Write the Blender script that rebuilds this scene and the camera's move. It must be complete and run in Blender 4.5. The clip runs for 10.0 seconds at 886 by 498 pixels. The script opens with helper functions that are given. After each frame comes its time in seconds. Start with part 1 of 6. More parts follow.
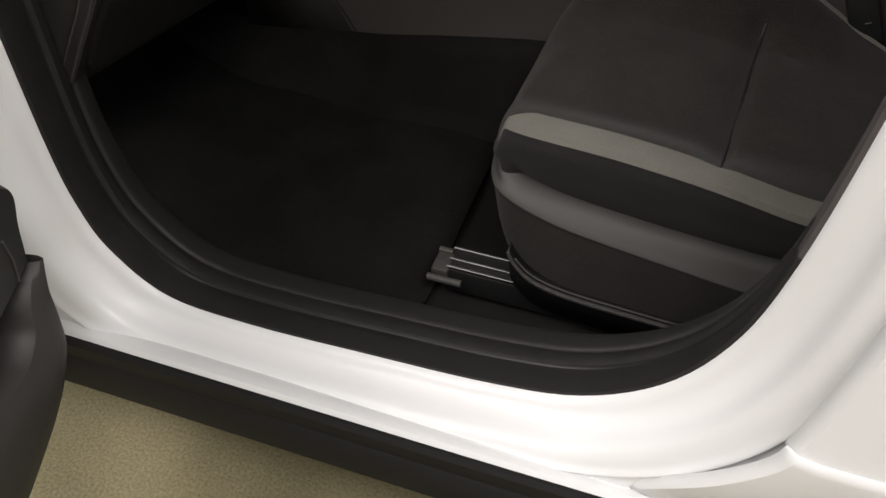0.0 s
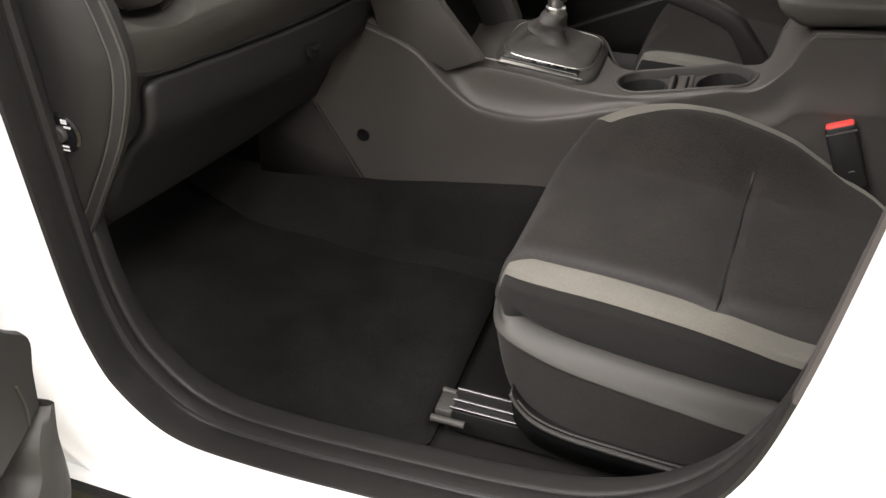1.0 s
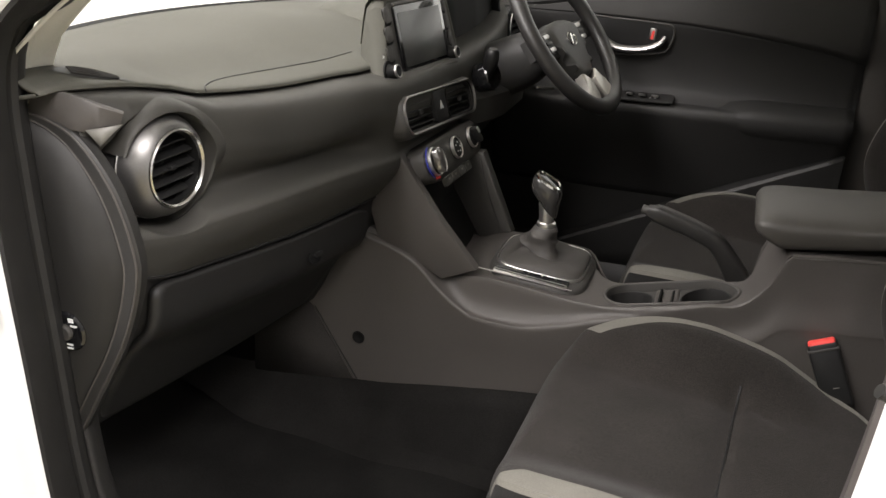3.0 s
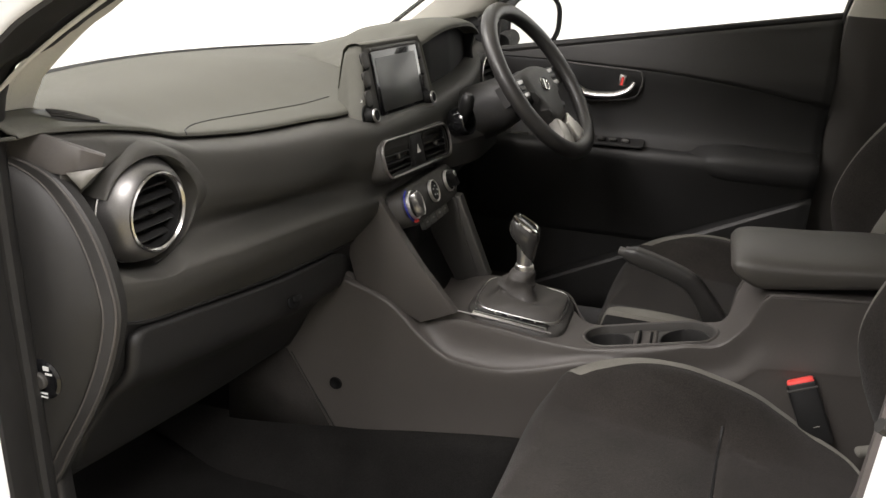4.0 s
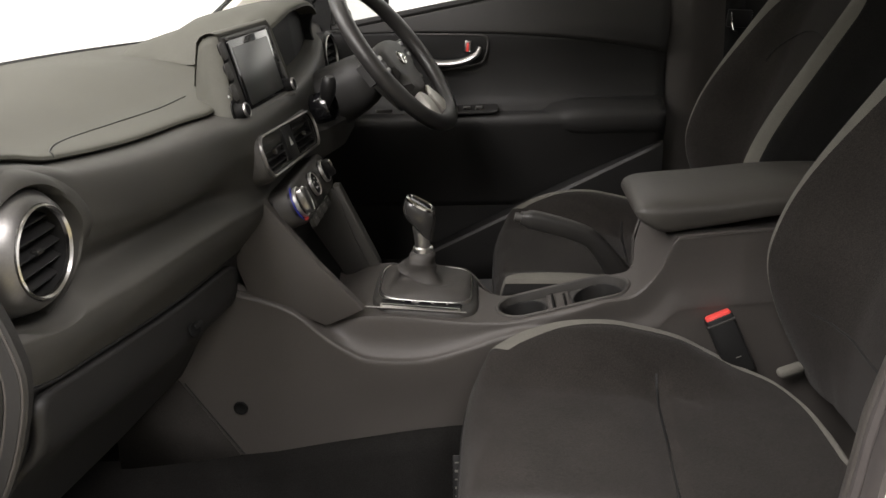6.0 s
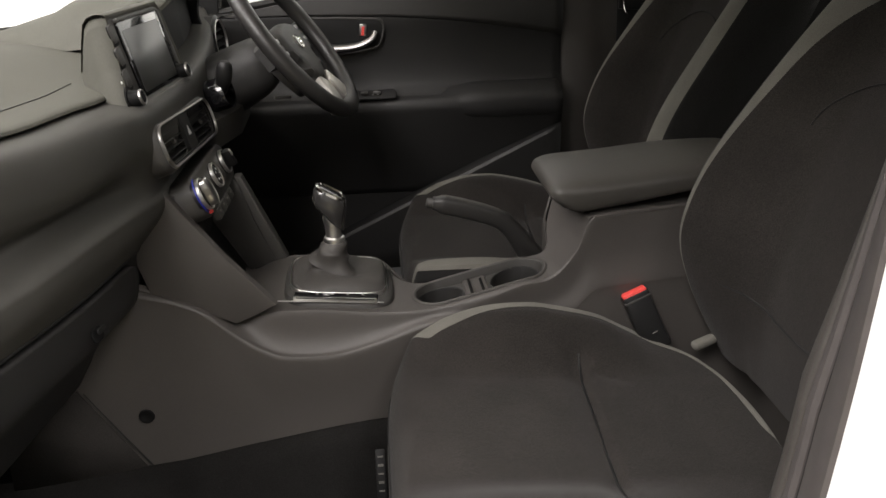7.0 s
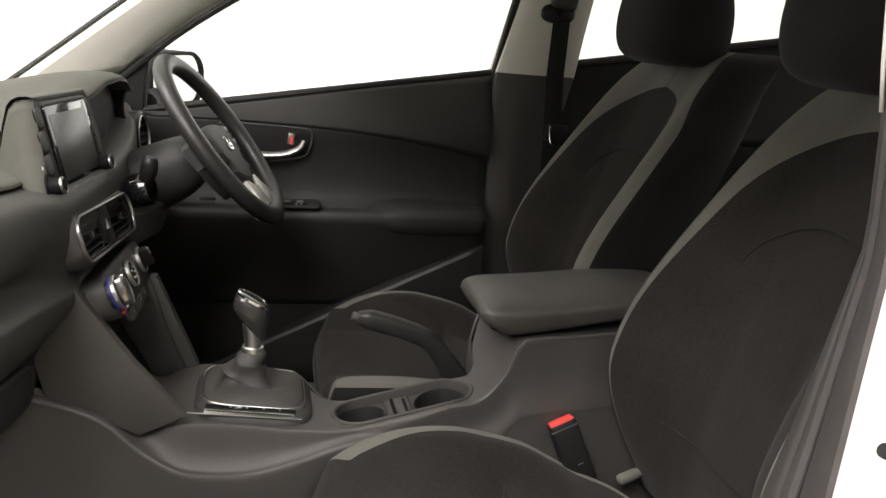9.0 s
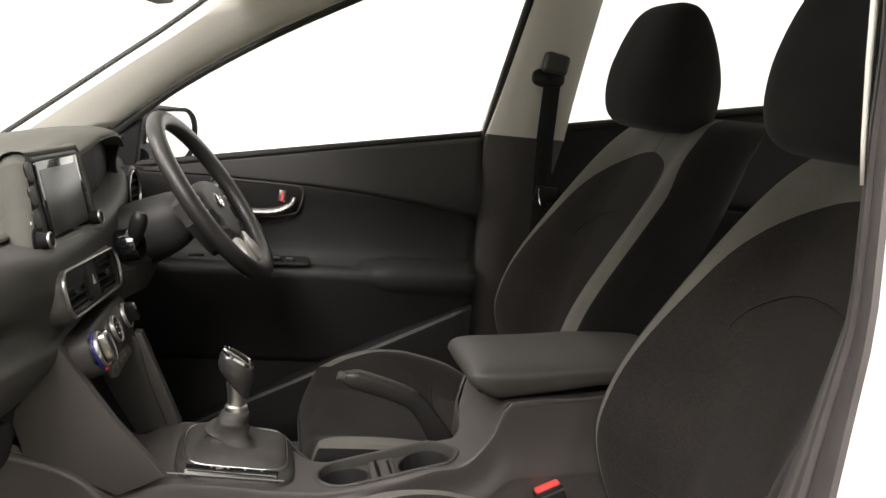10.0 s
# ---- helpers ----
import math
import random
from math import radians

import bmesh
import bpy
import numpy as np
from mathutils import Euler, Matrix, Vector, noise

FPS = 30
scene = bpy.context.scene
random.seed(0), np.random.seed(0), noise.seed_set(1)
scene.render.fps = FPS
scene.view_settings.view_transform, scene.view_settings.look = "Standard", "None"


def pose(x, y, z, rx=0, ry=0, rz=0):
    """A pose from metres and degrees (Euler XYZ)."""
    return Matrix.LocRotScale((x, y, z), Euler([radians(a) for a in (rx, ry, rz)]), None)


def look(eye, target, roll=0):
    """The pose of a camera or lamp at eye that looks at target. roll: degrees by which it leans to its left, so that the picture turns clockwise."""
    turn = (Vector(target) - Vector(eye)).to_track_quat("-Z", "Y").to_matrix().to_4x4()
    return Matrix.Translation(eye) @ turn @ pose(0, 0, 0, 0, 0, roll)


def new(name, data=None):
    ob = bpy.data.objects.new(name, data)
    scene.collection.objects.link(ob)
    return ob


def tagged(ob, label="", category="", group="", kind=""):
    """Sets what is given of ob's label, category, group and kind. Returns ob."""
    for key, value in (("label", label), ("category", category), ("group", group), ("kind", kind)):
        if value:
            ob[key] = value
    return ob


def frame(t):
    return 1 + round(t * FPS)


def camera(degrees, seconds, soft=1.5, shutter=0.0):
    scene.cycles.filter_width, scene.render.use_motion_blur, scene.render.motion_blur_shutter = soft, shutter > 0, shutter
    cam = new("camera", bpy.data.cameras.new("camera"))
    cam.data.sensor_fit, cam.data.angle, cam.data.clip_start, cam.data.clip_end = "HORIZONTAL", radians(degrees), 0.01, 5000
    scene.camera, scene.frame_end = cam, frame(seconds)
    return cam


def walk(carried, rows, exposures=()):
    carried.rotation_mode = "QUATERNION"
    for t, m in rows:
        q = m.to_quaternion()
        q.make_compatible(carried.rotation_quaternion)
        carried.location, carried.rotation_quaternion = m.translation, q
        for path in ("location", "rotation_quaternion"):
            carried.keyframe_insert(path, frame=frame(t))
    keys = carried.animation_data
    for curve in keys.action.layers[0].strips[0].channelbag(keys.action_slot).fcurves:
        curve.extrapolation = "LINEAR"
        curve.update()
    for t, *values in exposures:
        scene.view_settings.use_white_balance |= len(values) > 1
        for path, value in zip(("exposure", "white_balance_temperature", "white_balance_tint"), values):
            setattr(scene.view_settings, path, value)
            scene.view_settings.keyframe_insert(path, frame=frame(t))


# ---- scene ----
cam = camera(54.4, 10.0)
PATH = [
    (0, (0.178, -1.392, 1.259), (-0.26, -0.061, -0.167), 0.9),
    (0.5, (0.19, -1.397, 1.274), (-0.302, 0.025, -0.044), 0.2),
    (1, (0.185, -1.403, 1.29), (-0.333, 0.113, 0.092), 0.4),
    (1.5, (0.187, -1.407, 1.302), (-0.356, 0.186, 0.221), 0.8),
    (2, (0.189, -1.413, 1.315), (-0.375, 0.241, 0.342), 1.4),
    (2.5, (0.186, -1.415, 1.318), (-0.39, 0.283, 0.433), 1.9),
    (2.7, (0.189, -1.418, 1.318), (-0.393, 0.295, 0.465), 1.9),
    (3.8, (0.171, -1.429, 1.313), (-0.371, 0.359, 0.598), 2.8),
    (4, (0.164, -1.428, 1.31), (-0.356, 0.371, 0.606), 2.6),
    (4.5, (0.124, -1.414, 1.302), (-0.303, 0.414, 0.611), 1.6),
    (5, (0.083, -1.398, 1.294), (-0.234, 0.453, 0.606), 0.5),
    (5.5, (0.041, -1.386, 1.289), (-0.162, 0.474, 0.583), -0.8),
    (5.7, (0.025, -1.382, 1.287), (-0.134, 0.479, 0.569), -1.2),
    (6.8, (-0.041, -1.343, 1.271), (0.089, 0.498, 0.504), -1.7),
    (7, (-0.05, -1.338, 1.267), (0.136, 0.501, 0.503), -1.0),
    (7.5, (-0.077, -1.323, 1.255), (0.227, 0.516, 0.529), 0.9),
    (8, (-0.095, -1.313, 1.247), (0.28, 0.54, 0.593), 2.7),
    (8.5, (-0.095, -1.301, 1.247), (0.315, 0.57, 0.672), 3.9),
    (9, (-0.098, -1.296, 1.249), (0.331, 0.594, 0.755), 4.8),
    (9.5, (-0.097, -1.294, 1.252), (0.341, 0.61, 0.823), 5.5),
    (10, (-0.094, -1.296, 1.256), (0.35, 0.619, 0.891), 5.8),
]
walk(cam, [(t, look(eye, target, roll)) for t, eye, target, roll in PATH], exposures=[(0, -0.92), (0.3, -0.68), (0.6, -0.28), (1.0, 0.46), (1.5, 0.32), (4, 0.33), (5.5, 0.18), (7.5, 0.16), (9, 0.33), (10, 0.50)])

# ---- world, lights ----
world = bpy.data.worlds.new("studio")
scene.world = world
world.use_nodes = True
wbg = world.node_tree.nodes["Background"]
wbg.inputs[0].default_value = (1.0, 0.99, 0.975, 1)
wbg.inputs[1].default_value = 0.34


def area_lamp(name, eye, target, sx, sy, power, col=(1, 0.942, 0.925)):
    d = bpy.data.lights.new(name, "AREA")
    d.shape, d.size, d.size_y, d.energy, d.color = "RECTANGLE", sx, sy, power, col
    ob = new(name, d)
    ob.matrix_world = look(eye, target)
    return ob


area_lamp("studio_lamp_front", (-1.45, -2.75, 3.5), (0.0, -0.5, 0.7), 1.8, 1.4, 155)
area_lamp("studio_lamp_back", (1.2, -2.3, 3.75), (0.0, -0.6, 0.6), 1.8, 1.4, 192)
area_lamp("ceiling_lamp", (-2.2, 0.0, 3.8), (-0.6, 0.0, 1.0), 1.0, 3.0, 170)


# ---- small kit ----
def mat(name, col, rough=0.6, metal=0.0, spec=0.5, grain=0.0, gscale=400.0, bump=0.0, bscale=900.0, mottle=0.0, mscale=9.0, coat=0.0, sheen=0.0):
    m = bpy.data.materials.new(name)
    m.use_nodes = True
    nt = m.node_tree
    b = nt.nodes["Principled BSDF"]
    b.inputs["Base Color"].default_value = (*col, 1)
    b.inputs["Roughness"].default_value = rough
    b.inputs["Metallic"].default_value = metal
    b.inputs["Specular IOR Level"].default_value = spec
    b.inputs["Coat Weight"].default_value = coat
    b.inputs["Sheen Weight"].default_value = sheen
    tc = nt.nodes.new("ShaderNodeTexCoord")

    def noise_at(scale, detail=3.0):
        n = nt.nodes.new("ShaderNodeTexNoise")
        n.inputs["Scale"].default_value, n.inputs["Detail"].default_value = scale, detail
        nt.links.new(tc.outputs["Object"], n.inputs["Vector"])
        return n

    last = None
    for amount, scale in ((grain, gscale), (mottle, mscale)):
        if amount:
            n = noise_at(scale)
            ramp = nt.nodes.new("ShaderNodeMapRange")
            ramp.inputs[1].default_value, ramp.inputs[2].default_value = 0.25, 0.75
            ramp.inputs[3].default_value, ramp.inputs[4].default_value = 1 - amount, 1 + amount
            nt.links.new(n.outputs[0], ramp.inputs[0])
            mul = nt.nodes.new("ShaderNodeVectorMath")
            mul.operation = "MULTIPLY"
            if last is None:
                mul.inputs[0].default_value = col
            else:
                nt.links.new(last, mul.inputs[0])
            nt.links.new(ramp.outputs[0], mul.inputs[1])
            last = mul.outputs[0]
    if last is not None:
        nt.links.new(last, b.inputs["Base Color"])
    if bump:
        n = noise_at(bscale, 2.0)
        bp = nt.nodes.new("ShaderNodeBump")
        bp.inputs["Strength"].default_value, bp.inputs["Distance"].default_value = bump, 0.001
        nt.links.new(n.outputs[0], bp.inputs["Height"])
        nt.links.new(bp.outputs[0], b.inputs["Normal"])
    return m


def weave(name, col, size, bump=0.5, contrast=0.25, mottle=0.12):
    """Cloth: fine knotted relief and tone, with soft wear."""
    return mat(name, col, rough=0.95, spec=0.15, sheen=0.06, mottle=mottle, mscale=14, grain=contrast, gscale=size * 1.6, bump=bump, bscale=size * 2.2)


def emit(name, col, strength):
    m = mat(name, col, rough=0.9)
    b = m.node_tree.nodes["Principled BSDF"]
    b.inputs["Emission Color"].default_value = (*col, 1)
    b.inputs["Emission Strength"].default_value = strength
    return m


def glass(name, col, rough=0.0):
    m = bpy.data.materials.new(name)
    m.use_nodes = True
    nt = m.node_tree
    nt.nodes.remove(nt.nodes["Principled BSDF"])
    out = nt.nodes["Material Output"]
    tr, gl, mix = (nt.nodes.new("ShaderNode" + k) for k in ("BsdfTransparent", "BsdfGlossy", "MixShader"))
    tr.inputs[0].default_value = (*col, 1)
    gl.inputs["Roughness"].default_value = rough
    mix.inputs[0].default_value = 0.03
    nt.links.new(tr.outputs[0], mix.inputs[1])
    nt.links.new(gl.outputs[0], mix.inputs[2])
    nt.links.new(mix.outputs[0], out.inputs[0])
    return m


def thing(name, label, category, group="", at=(0, 0, 0)):
    ob = new(name)
    ob.empty_display_size = 0.05
    ob.location = at
    return tagged(ob, label, category, group)


def part(name, bm, material, parent, label="", smooth=True, solid=0.0, sharp=35, kind=""):
    """Links a bmesh as one mesh object under a thing or a part. World coordinates in, parent's place taken off."""
    bmesh.ops.remove_doubles(bm, verts=bm.verts, dist=1e-5)
    bmesh.ops.recalc_face_normals(bm, faces=bm.faces)
    me = bpy.data.meshes.new(name)
    off = Vector((0, 0, 0))
    p = parent
    while p is not None:
        off += p.location
        p = p.parent
    for v in bm.verts:
        v.co -= off
    bm.to_mesh(me)
    bm.free()
    if smooth:
        me.polygons.foreach_set("use_smooth", [True] * len(me.polygons))
        me.set_sharp_from_angle(angle=radians(sharp))
    me.materials.append(material)
    ob = new(name, me)
    ob.parent = parent
    if solid:
        s = ob.modifiers.new("thick", "SOLIDIFY")
        s.thickness, s.offset = abs(solid), -1 if solid > 0 else 1
    return tagged(ob, label, kind=kind)


def cr(pts, n, closed=False):
    """Smooth curve through points, n samples."""
    P = [Vector(p) for p in pts]
    m = len(P)
    out = []
    segs = m if closed else m - 1
    for i in range(n):
        u = i / (n if closed else n - 1) * segs
        k = min(int(u), segs - 1)
        t = u - k
        g = (lambda j: P[j % m]) if closed else (lambda j: P[max(0, min(m - 1, j))])
        a, b, c, d = g(k - 1), g(k), g(k + 1), g(k + 2)
        out.append(0.5 * ((2 * b) + (c - a) * t + (2 * a - 5 * b + 4 * c - d) * t * t + (3 * b - a - 3 * c + d) * t ** 3))
    return out


def lerp_tab(tab, u):
    """Smooth table look-up: rows (key, values...)."""
    keys = [r[0] for r in tab]
    if u <= keys[0]:
        return list(tab[0][1:])
    if u >= keys[-1]:
        return list(tab[-1][1:])
    k = max(i for i in range(len(keys)) if keys[i] <= u)
    k = min(k, len(keys) - 2)
    t = (u - keys[k]) / (keys[k + 1] - keys[k])
    h = keys[k + 1] - keys[k]
    res = []
    for c in range(1, len(tab[0])):
        p0, p1 = tab[k][c], tab[k + 1][c]
        m0 = (tab[k + 1][c] - tab[k - 1][c]) / (keys[k + 1] - keys[k - 1]) if k > 0 else (p1 - p0) / h
        m1 = (tab[k + 2][c] - tab[k][c]) / (keys[k + 2] - keys[k]) if k + 2 < len(keys) else (p1 - p0) / h
        t2, t3 = t * t, t ** 3
        res.append((2 * t3 - 3 * t2 + 1) * p0 + (t3 - 2 * t2 + t) * h * m0 + (-2 * t3 + 3 * t2) * p1 + (t3 - t2) * h * m1)
    return res


def sheet(rows, close_u=False, close_v=False, bm=None):
    bm = bm or bmesh.new()
    vs = [[bm.verts.new(p) for p in r] for r in rows]
    nu, nv = len(vs), len(vs[0])
    for i in range(nu if close_u else nu - 1):
        for j in range(nv if close_v else nv - 1):
            a, b, c, d = vs[i][j], vs[(i + 1) % nu][j], vs[(i + 1) % nu][(j + 1) % nv], vs[i][(j + 1) % nv]
            try:
                bm.faces.new((a, b, c, d))
            except ValueError:
                pass
    return bm


def cap(bm, loop):
    c = sum((Vector(p) for p in loop), Vector()) / len(loop)
    cv = bm.verts.new(c)
    vs = [bm.verts.new(p) for p in loop]
    for i in range(len(vs)):
        bm.faces.new((vs[i], vs[(i + 1) % len(vs)], cv))
    return bm


def tube(path, r, n=10, bm=None, ends=True, flat=1.0, up=None):
    """A tube along a path; r a number or one per point; flat squeezes it along its second axis."""
    bm = bm or bmesh.new()
    P = [Vector(p) for p in path]
    rows = []
    ref = Vector(up) if up else None
    for i, p in enumerate(P):
        t = (P[min(i + 1, len(P) - 1)] - P[max(i - 1, 0)]).normalized()
        if ref is None:
            ref = Vector((0, 0, 1)) if abs(t.z) < 0.9 else Vector((1, 0, 0))
        a = t.cross(ref).normalized()
        b = a.cross(t).normalized()
        ref = b
        rr = r[i] if isinstance(r, (list, tuple)) else r
        rows.append([p + a * (math.cos(q) * rr) + b * (math.sin(q) * rr * flat) for q in (2 * math.pi * k / n for k in range(n))])
    sheet(rows, close_v=True, bm=bm)
    if ends:
        cap(bm, rows[0])
        cap(bm, rows[-1])
    return bm


def lathe(profile, m, n=32, bm=None, close=False):
    """Turns (radius, height) rows about the z axis of the pose m."""
    bm = bm or bmesh.new()
    rows = [[m @ Vector((r * math.cos(q), r * math.sin(q), h)) for q in (2 * math.pi * k / n for k in range(n))] for r, h in profile]
    return sheet(rows, close_v=True, close_u=close, bm=bm)


def rbox(m, sx, sy, sz, bevel=0.004, seg=2, bm=None):
    """A rounded box of full sizes, centred on the pose m."""
    b = bmesh.new()
    bmesh.ops.create_cube(b, size=1)
    for v in b.verts:
        v.co = Vector((v.co.x * sx, v.co.y * sy, v.co.z * sz))
    if bevel:
        bmesh.ops.bevel(b, geom=list(b.edges), offset=bevel, segments=seg, profile=0.5, affect="EDGES")
    bmesh.ops.transform(b, matrix=m, verts=b.verts)
    if bm is None:
        return b
    tmp = bpy.data.meshes.new("tmp")
    b.to_mesh(tmp)
    b.free()
    bm.from_mesh(tmp)
    bpy.data.meshes.remove(tmp)
    return bm


def slab(outline, m, depth, bevel=0.003, seg=2):
    """A plate: a 2D outline in the xy plane of m, pushed along its z by depth, edges rounded."""
    bm = bmesh.new()
    vs = [bm.verts.new((p[0], p[1], 0)) for p in outline]
    f = bm.faces.new(vs)
    ext = bmesh.ops.extrude_face_region(bm, geom=[f])
    top = [v for v in ext["geom"] if isinstance(v, bmesh.types.BMVert)]
    for v in top:
        v.co.z += depth
    if bevel:
        es = [e for e in bm.edges if all(abs(v.co.z - depth) < 1e-6 for v in e.verts)]
        bmesh.ops.bevel(bm, geom=es, offset=bevel, segments=seg, profile=0.5, affect="EDGES")
    bmesh.ops.transform(bm, matrix=m, verts=bm.verts)
    return bm


def rrect(w, h, r, n=5):
    pts = []
    for cx, cy, a0 in ((w / 2 - r, h / 2 - r, 0), (-w / 2 + r, h / 2 - r, 90), (-w / 2 + r, -h / 2 + r, 180), (w / 2 - r, -h / 2 + r, 270)):
        for k in range(n + 1):
            a = radians(a0 + 90 * k / n)
            pts.append((cx + r * math.cos(a), cy + r * math.sin(a)))
    return pts


def axes(o, xdir, ydir):
    """A pose from an origin, its x way and roughly its y way."""
    x = Vector(xdir).normalized()
    z = x.cross(Vector(ydir)).normalized()
    y = z.cross(x)
    m = Matrix((x, y, z)).transposed().to_4x4()
    m.translation = Vector(o)
    return m


# ---- materials ----
M_PAINT = mat("white_paint", (0.80, 0.805, 0.81), rough=0.42, spec=0.5, coat=0.15, mottle=0.01)
M_CLAD = mat("cladding_plastic", (0.013, 0.013, 0.013), spec=0.3, rough=0.7, grain=0.12, bump=0.25)
M_SEAL = mat("rubber_seal", (0.019, 0.0184, 0.0175), spec=0.3, rough=0.6, mottle=0.15, mscale=30, bump=0.1)
# Same rubber as the door seal, with the light on the pillar painted in.
M_SEAL_LIT = mat("lit_seal_rubber", (0.078, 0.070, 0.068), spec=0.3, rough=0.65, mottle=0.12, mscale=30, bump=0.1)
M_TRIM = mat("dark_trim", (0.040, 0.038, 0.035), rough=0.55, grain=0.06, bump=0.25, bscale=1400, mottle=0.06)
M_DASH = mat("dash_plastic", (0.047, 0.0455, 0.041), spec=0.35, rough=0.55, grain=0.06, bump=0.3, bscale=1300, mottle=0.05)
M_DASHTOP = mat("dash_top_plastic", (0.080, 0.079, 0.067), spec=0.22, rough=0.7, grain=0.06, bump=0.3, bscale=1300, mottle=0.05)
# Colour lowered to hold the shade below the dashboard lip.
M_GLOVE = mat("shaded_glovebox_plastic", (0.0125, 0.0122, 0.0118), rough=0.55, grain=0.06, bump=0.3, bscale=1300)
M_CONS = mat("console_plastic", (0.060, 0.0545, 0.050), rough=0.5, grain=0.06, bump=0.3, bscale=1300, mottle=0.05)
M_GREYEDGE = mat("grey_edge_plastic", (0.16, 0.155, 0.14), rough=0.5, grain=0.05, bump=0.2)
M_BLACK = mat("black_plastic", (0.011, 0.011, 0.011), spec=0.35, rough=0.45, bump=0.1)
M_GLOSS = mat("gloss_black", (0.008, 0.008, 0.009), rough=0.1, coat=0.4)
M_SILVER = mat("satin_silver", (0.42, 0.41, 0.40), rough=0.32, metal=1.0, grain=0.05)
M_CHROME = mat("chrome", (0.8, 0.8, 0.78), rough=0.12, metal=1.0)
M_SEAT = weave("seat_cloth", (0.0198, 0.0175, 0.0157), 300, bump=0.7, contrast=0.45, mottle=0.16)
M_SEATD = weave("seat_side_cloth", (0.016, 0.0155, 0.015), 330)
M_STRIPE = weave("seat_stripe_cloth", (0.125, 0.120, 0.105), 420, contrast=0.15)
M_VINYL = mat("seat_vinyl", (0.046, 0.044, 0.040), rough=0.6, bump=0.35, bscale=700, mottle=0.06)
M_LEATHER = mat("boot_leather", (0.046, 0.0425, 0.039), rough=0.62, bump=0.5, bscale=500, mottle=0.12, mscale=40)
M_ARM = mat("armrest_vinyl", (0.052, 0.0485, 0.043), rough=0.5, bump=0.35, bscale=800, mottle=0.06)
# Console panel under the dash: its shade is put into a darker, matt colour.
M_FLAP = mat("shaded_flap_plastic", (0.030, 0.028, 0.026), rough=0.95, spec=0.1, grain=0.3, gscale=600, bump=0.6, bscale=700, mottle=0.15)
M_CARPET = mat("carpet_pile", (0.0125, 0.012, 0.0115), rough=1.0, spec=0.05, grain=0.5, gscale=600, bump=1.0, bscale=700, mottle=0.25, mscale=12)
M_PILLAR = mat("pillar_cloth", (0.66, 0.64, 0.57), rough=0.9, grain=0.05, gscale=500, bump=0.3)
M_HEADLINER = mat("headliner_cloth", (0.5, 0.48, 0.43), rough=0.95, bump=0.3, mottle=0.04)
M_RED = mat("red_button", (0.75, 0.07, 0.06), rough=0.35)
M_KNOB = mat("knob_plastic", (0.030, 0.029, 0.028), rough=0.2, coat=0.3, mottle=0.05, bump=0.05)
M_BARREL = mat("vent_barrel_paint", (0.19, 0.186, 0.182), rough=0.40, metal=0.9, grain=0.06)
M_RING = mat("vent_ring_chrome", (0.58, 0.57, 0.56), rough=0.25, metal=1.0)
M_SATIN = mat("satin_chrome", (0.78, 0.77, 0.75), rough=0.34, metal=1.0)
M_VOID = mat("vent_black", (0.005, 0.005, 0.005), rough=0.7, spec=0.2)
M_SPOKE = mat("spoke_silver", (0.62, 0.60, 0.56), rough=0.45, metal=1.0)
# Darker than the dash plastic: the shade on the end cap is in its colour.
M_ENDCAP = mat("shaded_end_cap_plastic", (0.0138, 0.0134, 0.0128), rough=0.55, grain=0.08, bump=0.3, bscale=1300, mottle=0.06)
M_MAT = mat("mat_pile", (0.0105, 0.0102, 0.0098), rough=1.0, spec=0.05, grain=0.5, gscale=500, bump=1.0, bscale=600, mottle=0.3, mscale=10)
M_WHITE = mat("white_print", (0.75, 0.75, 0.75), rough=0.5)
M_BELT = weave("belt_webbing", (0.016, 0.016, 0.016), 700)
M_DOOR = mat("door_trim_plastic", (0.0148, 0.0144, 0.0138), rough=0.55, grain=0.08, bump=0.3, bscale=1300, mottle=0.06)
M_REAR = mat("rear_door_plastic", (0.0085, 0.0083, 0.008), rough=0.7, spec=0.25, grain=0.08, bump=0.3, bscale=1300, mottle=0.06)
# Also darkened to put shade on the frame beside the end cap.
M_FRAME = mat("frame_plastic", (0.0205, 0.0198, 0.0188), rough=0.55, grain=0.08, bump=0.3, bscale=1300, mottle=0.06)
M_DOORTOP = mat("door_upper_plastic", (0.033, 0.032, 0.0302), rough=0.55, grain=0.08, bump=0.3, bscale=1300, mottle=0.06)
M_STEEL = mat("bare_steel", (0.17, 0.17, 0.17), rough=0.4, metal=1.0)
M_SCREEN = mat("screen_glass", (0.045, 0.047, 0.045), rough=0.28)
M_WHEEL = mat("wheel_leather", (0.024, 0.023, 0.022), rough=0.38, bump=0.35, bscale=700)
M_BLUE = mat("blue_print", (0.016, 0.022, 0.24), rough=0.4)
M_CONCRETE = mat("showroom_concrete", (0.275, 0.243, 0.140), rough=0.5, grain=0.35, gscale=200, mottle=0.2, mscale=5, bump=0.4, bscale=150)
# Emission added so the windows read white and the cabin gets fill light.
M_BACK = emit("glowing_white_backdrop", (0.72, 0.72, 0.715), 0.62)
M_CLEAR = glass("clear_glass", (0.98, 0.99, 0.98))
M_TINT = glass("tinted_glass", (0.74, 0.74, 0.68))


# ---- the studio ----
def plane_sheet(name, pts, material, label, category, kind="structure", solid=0.0):
    bm = bmesh.new()
    bm.faces.new([bm.verts.new(p) for p in pts])
    ob = part(name, bm, material, None, label, smooth=False, solid=solid)
    return tagged(ob, label, category, kind=kind)


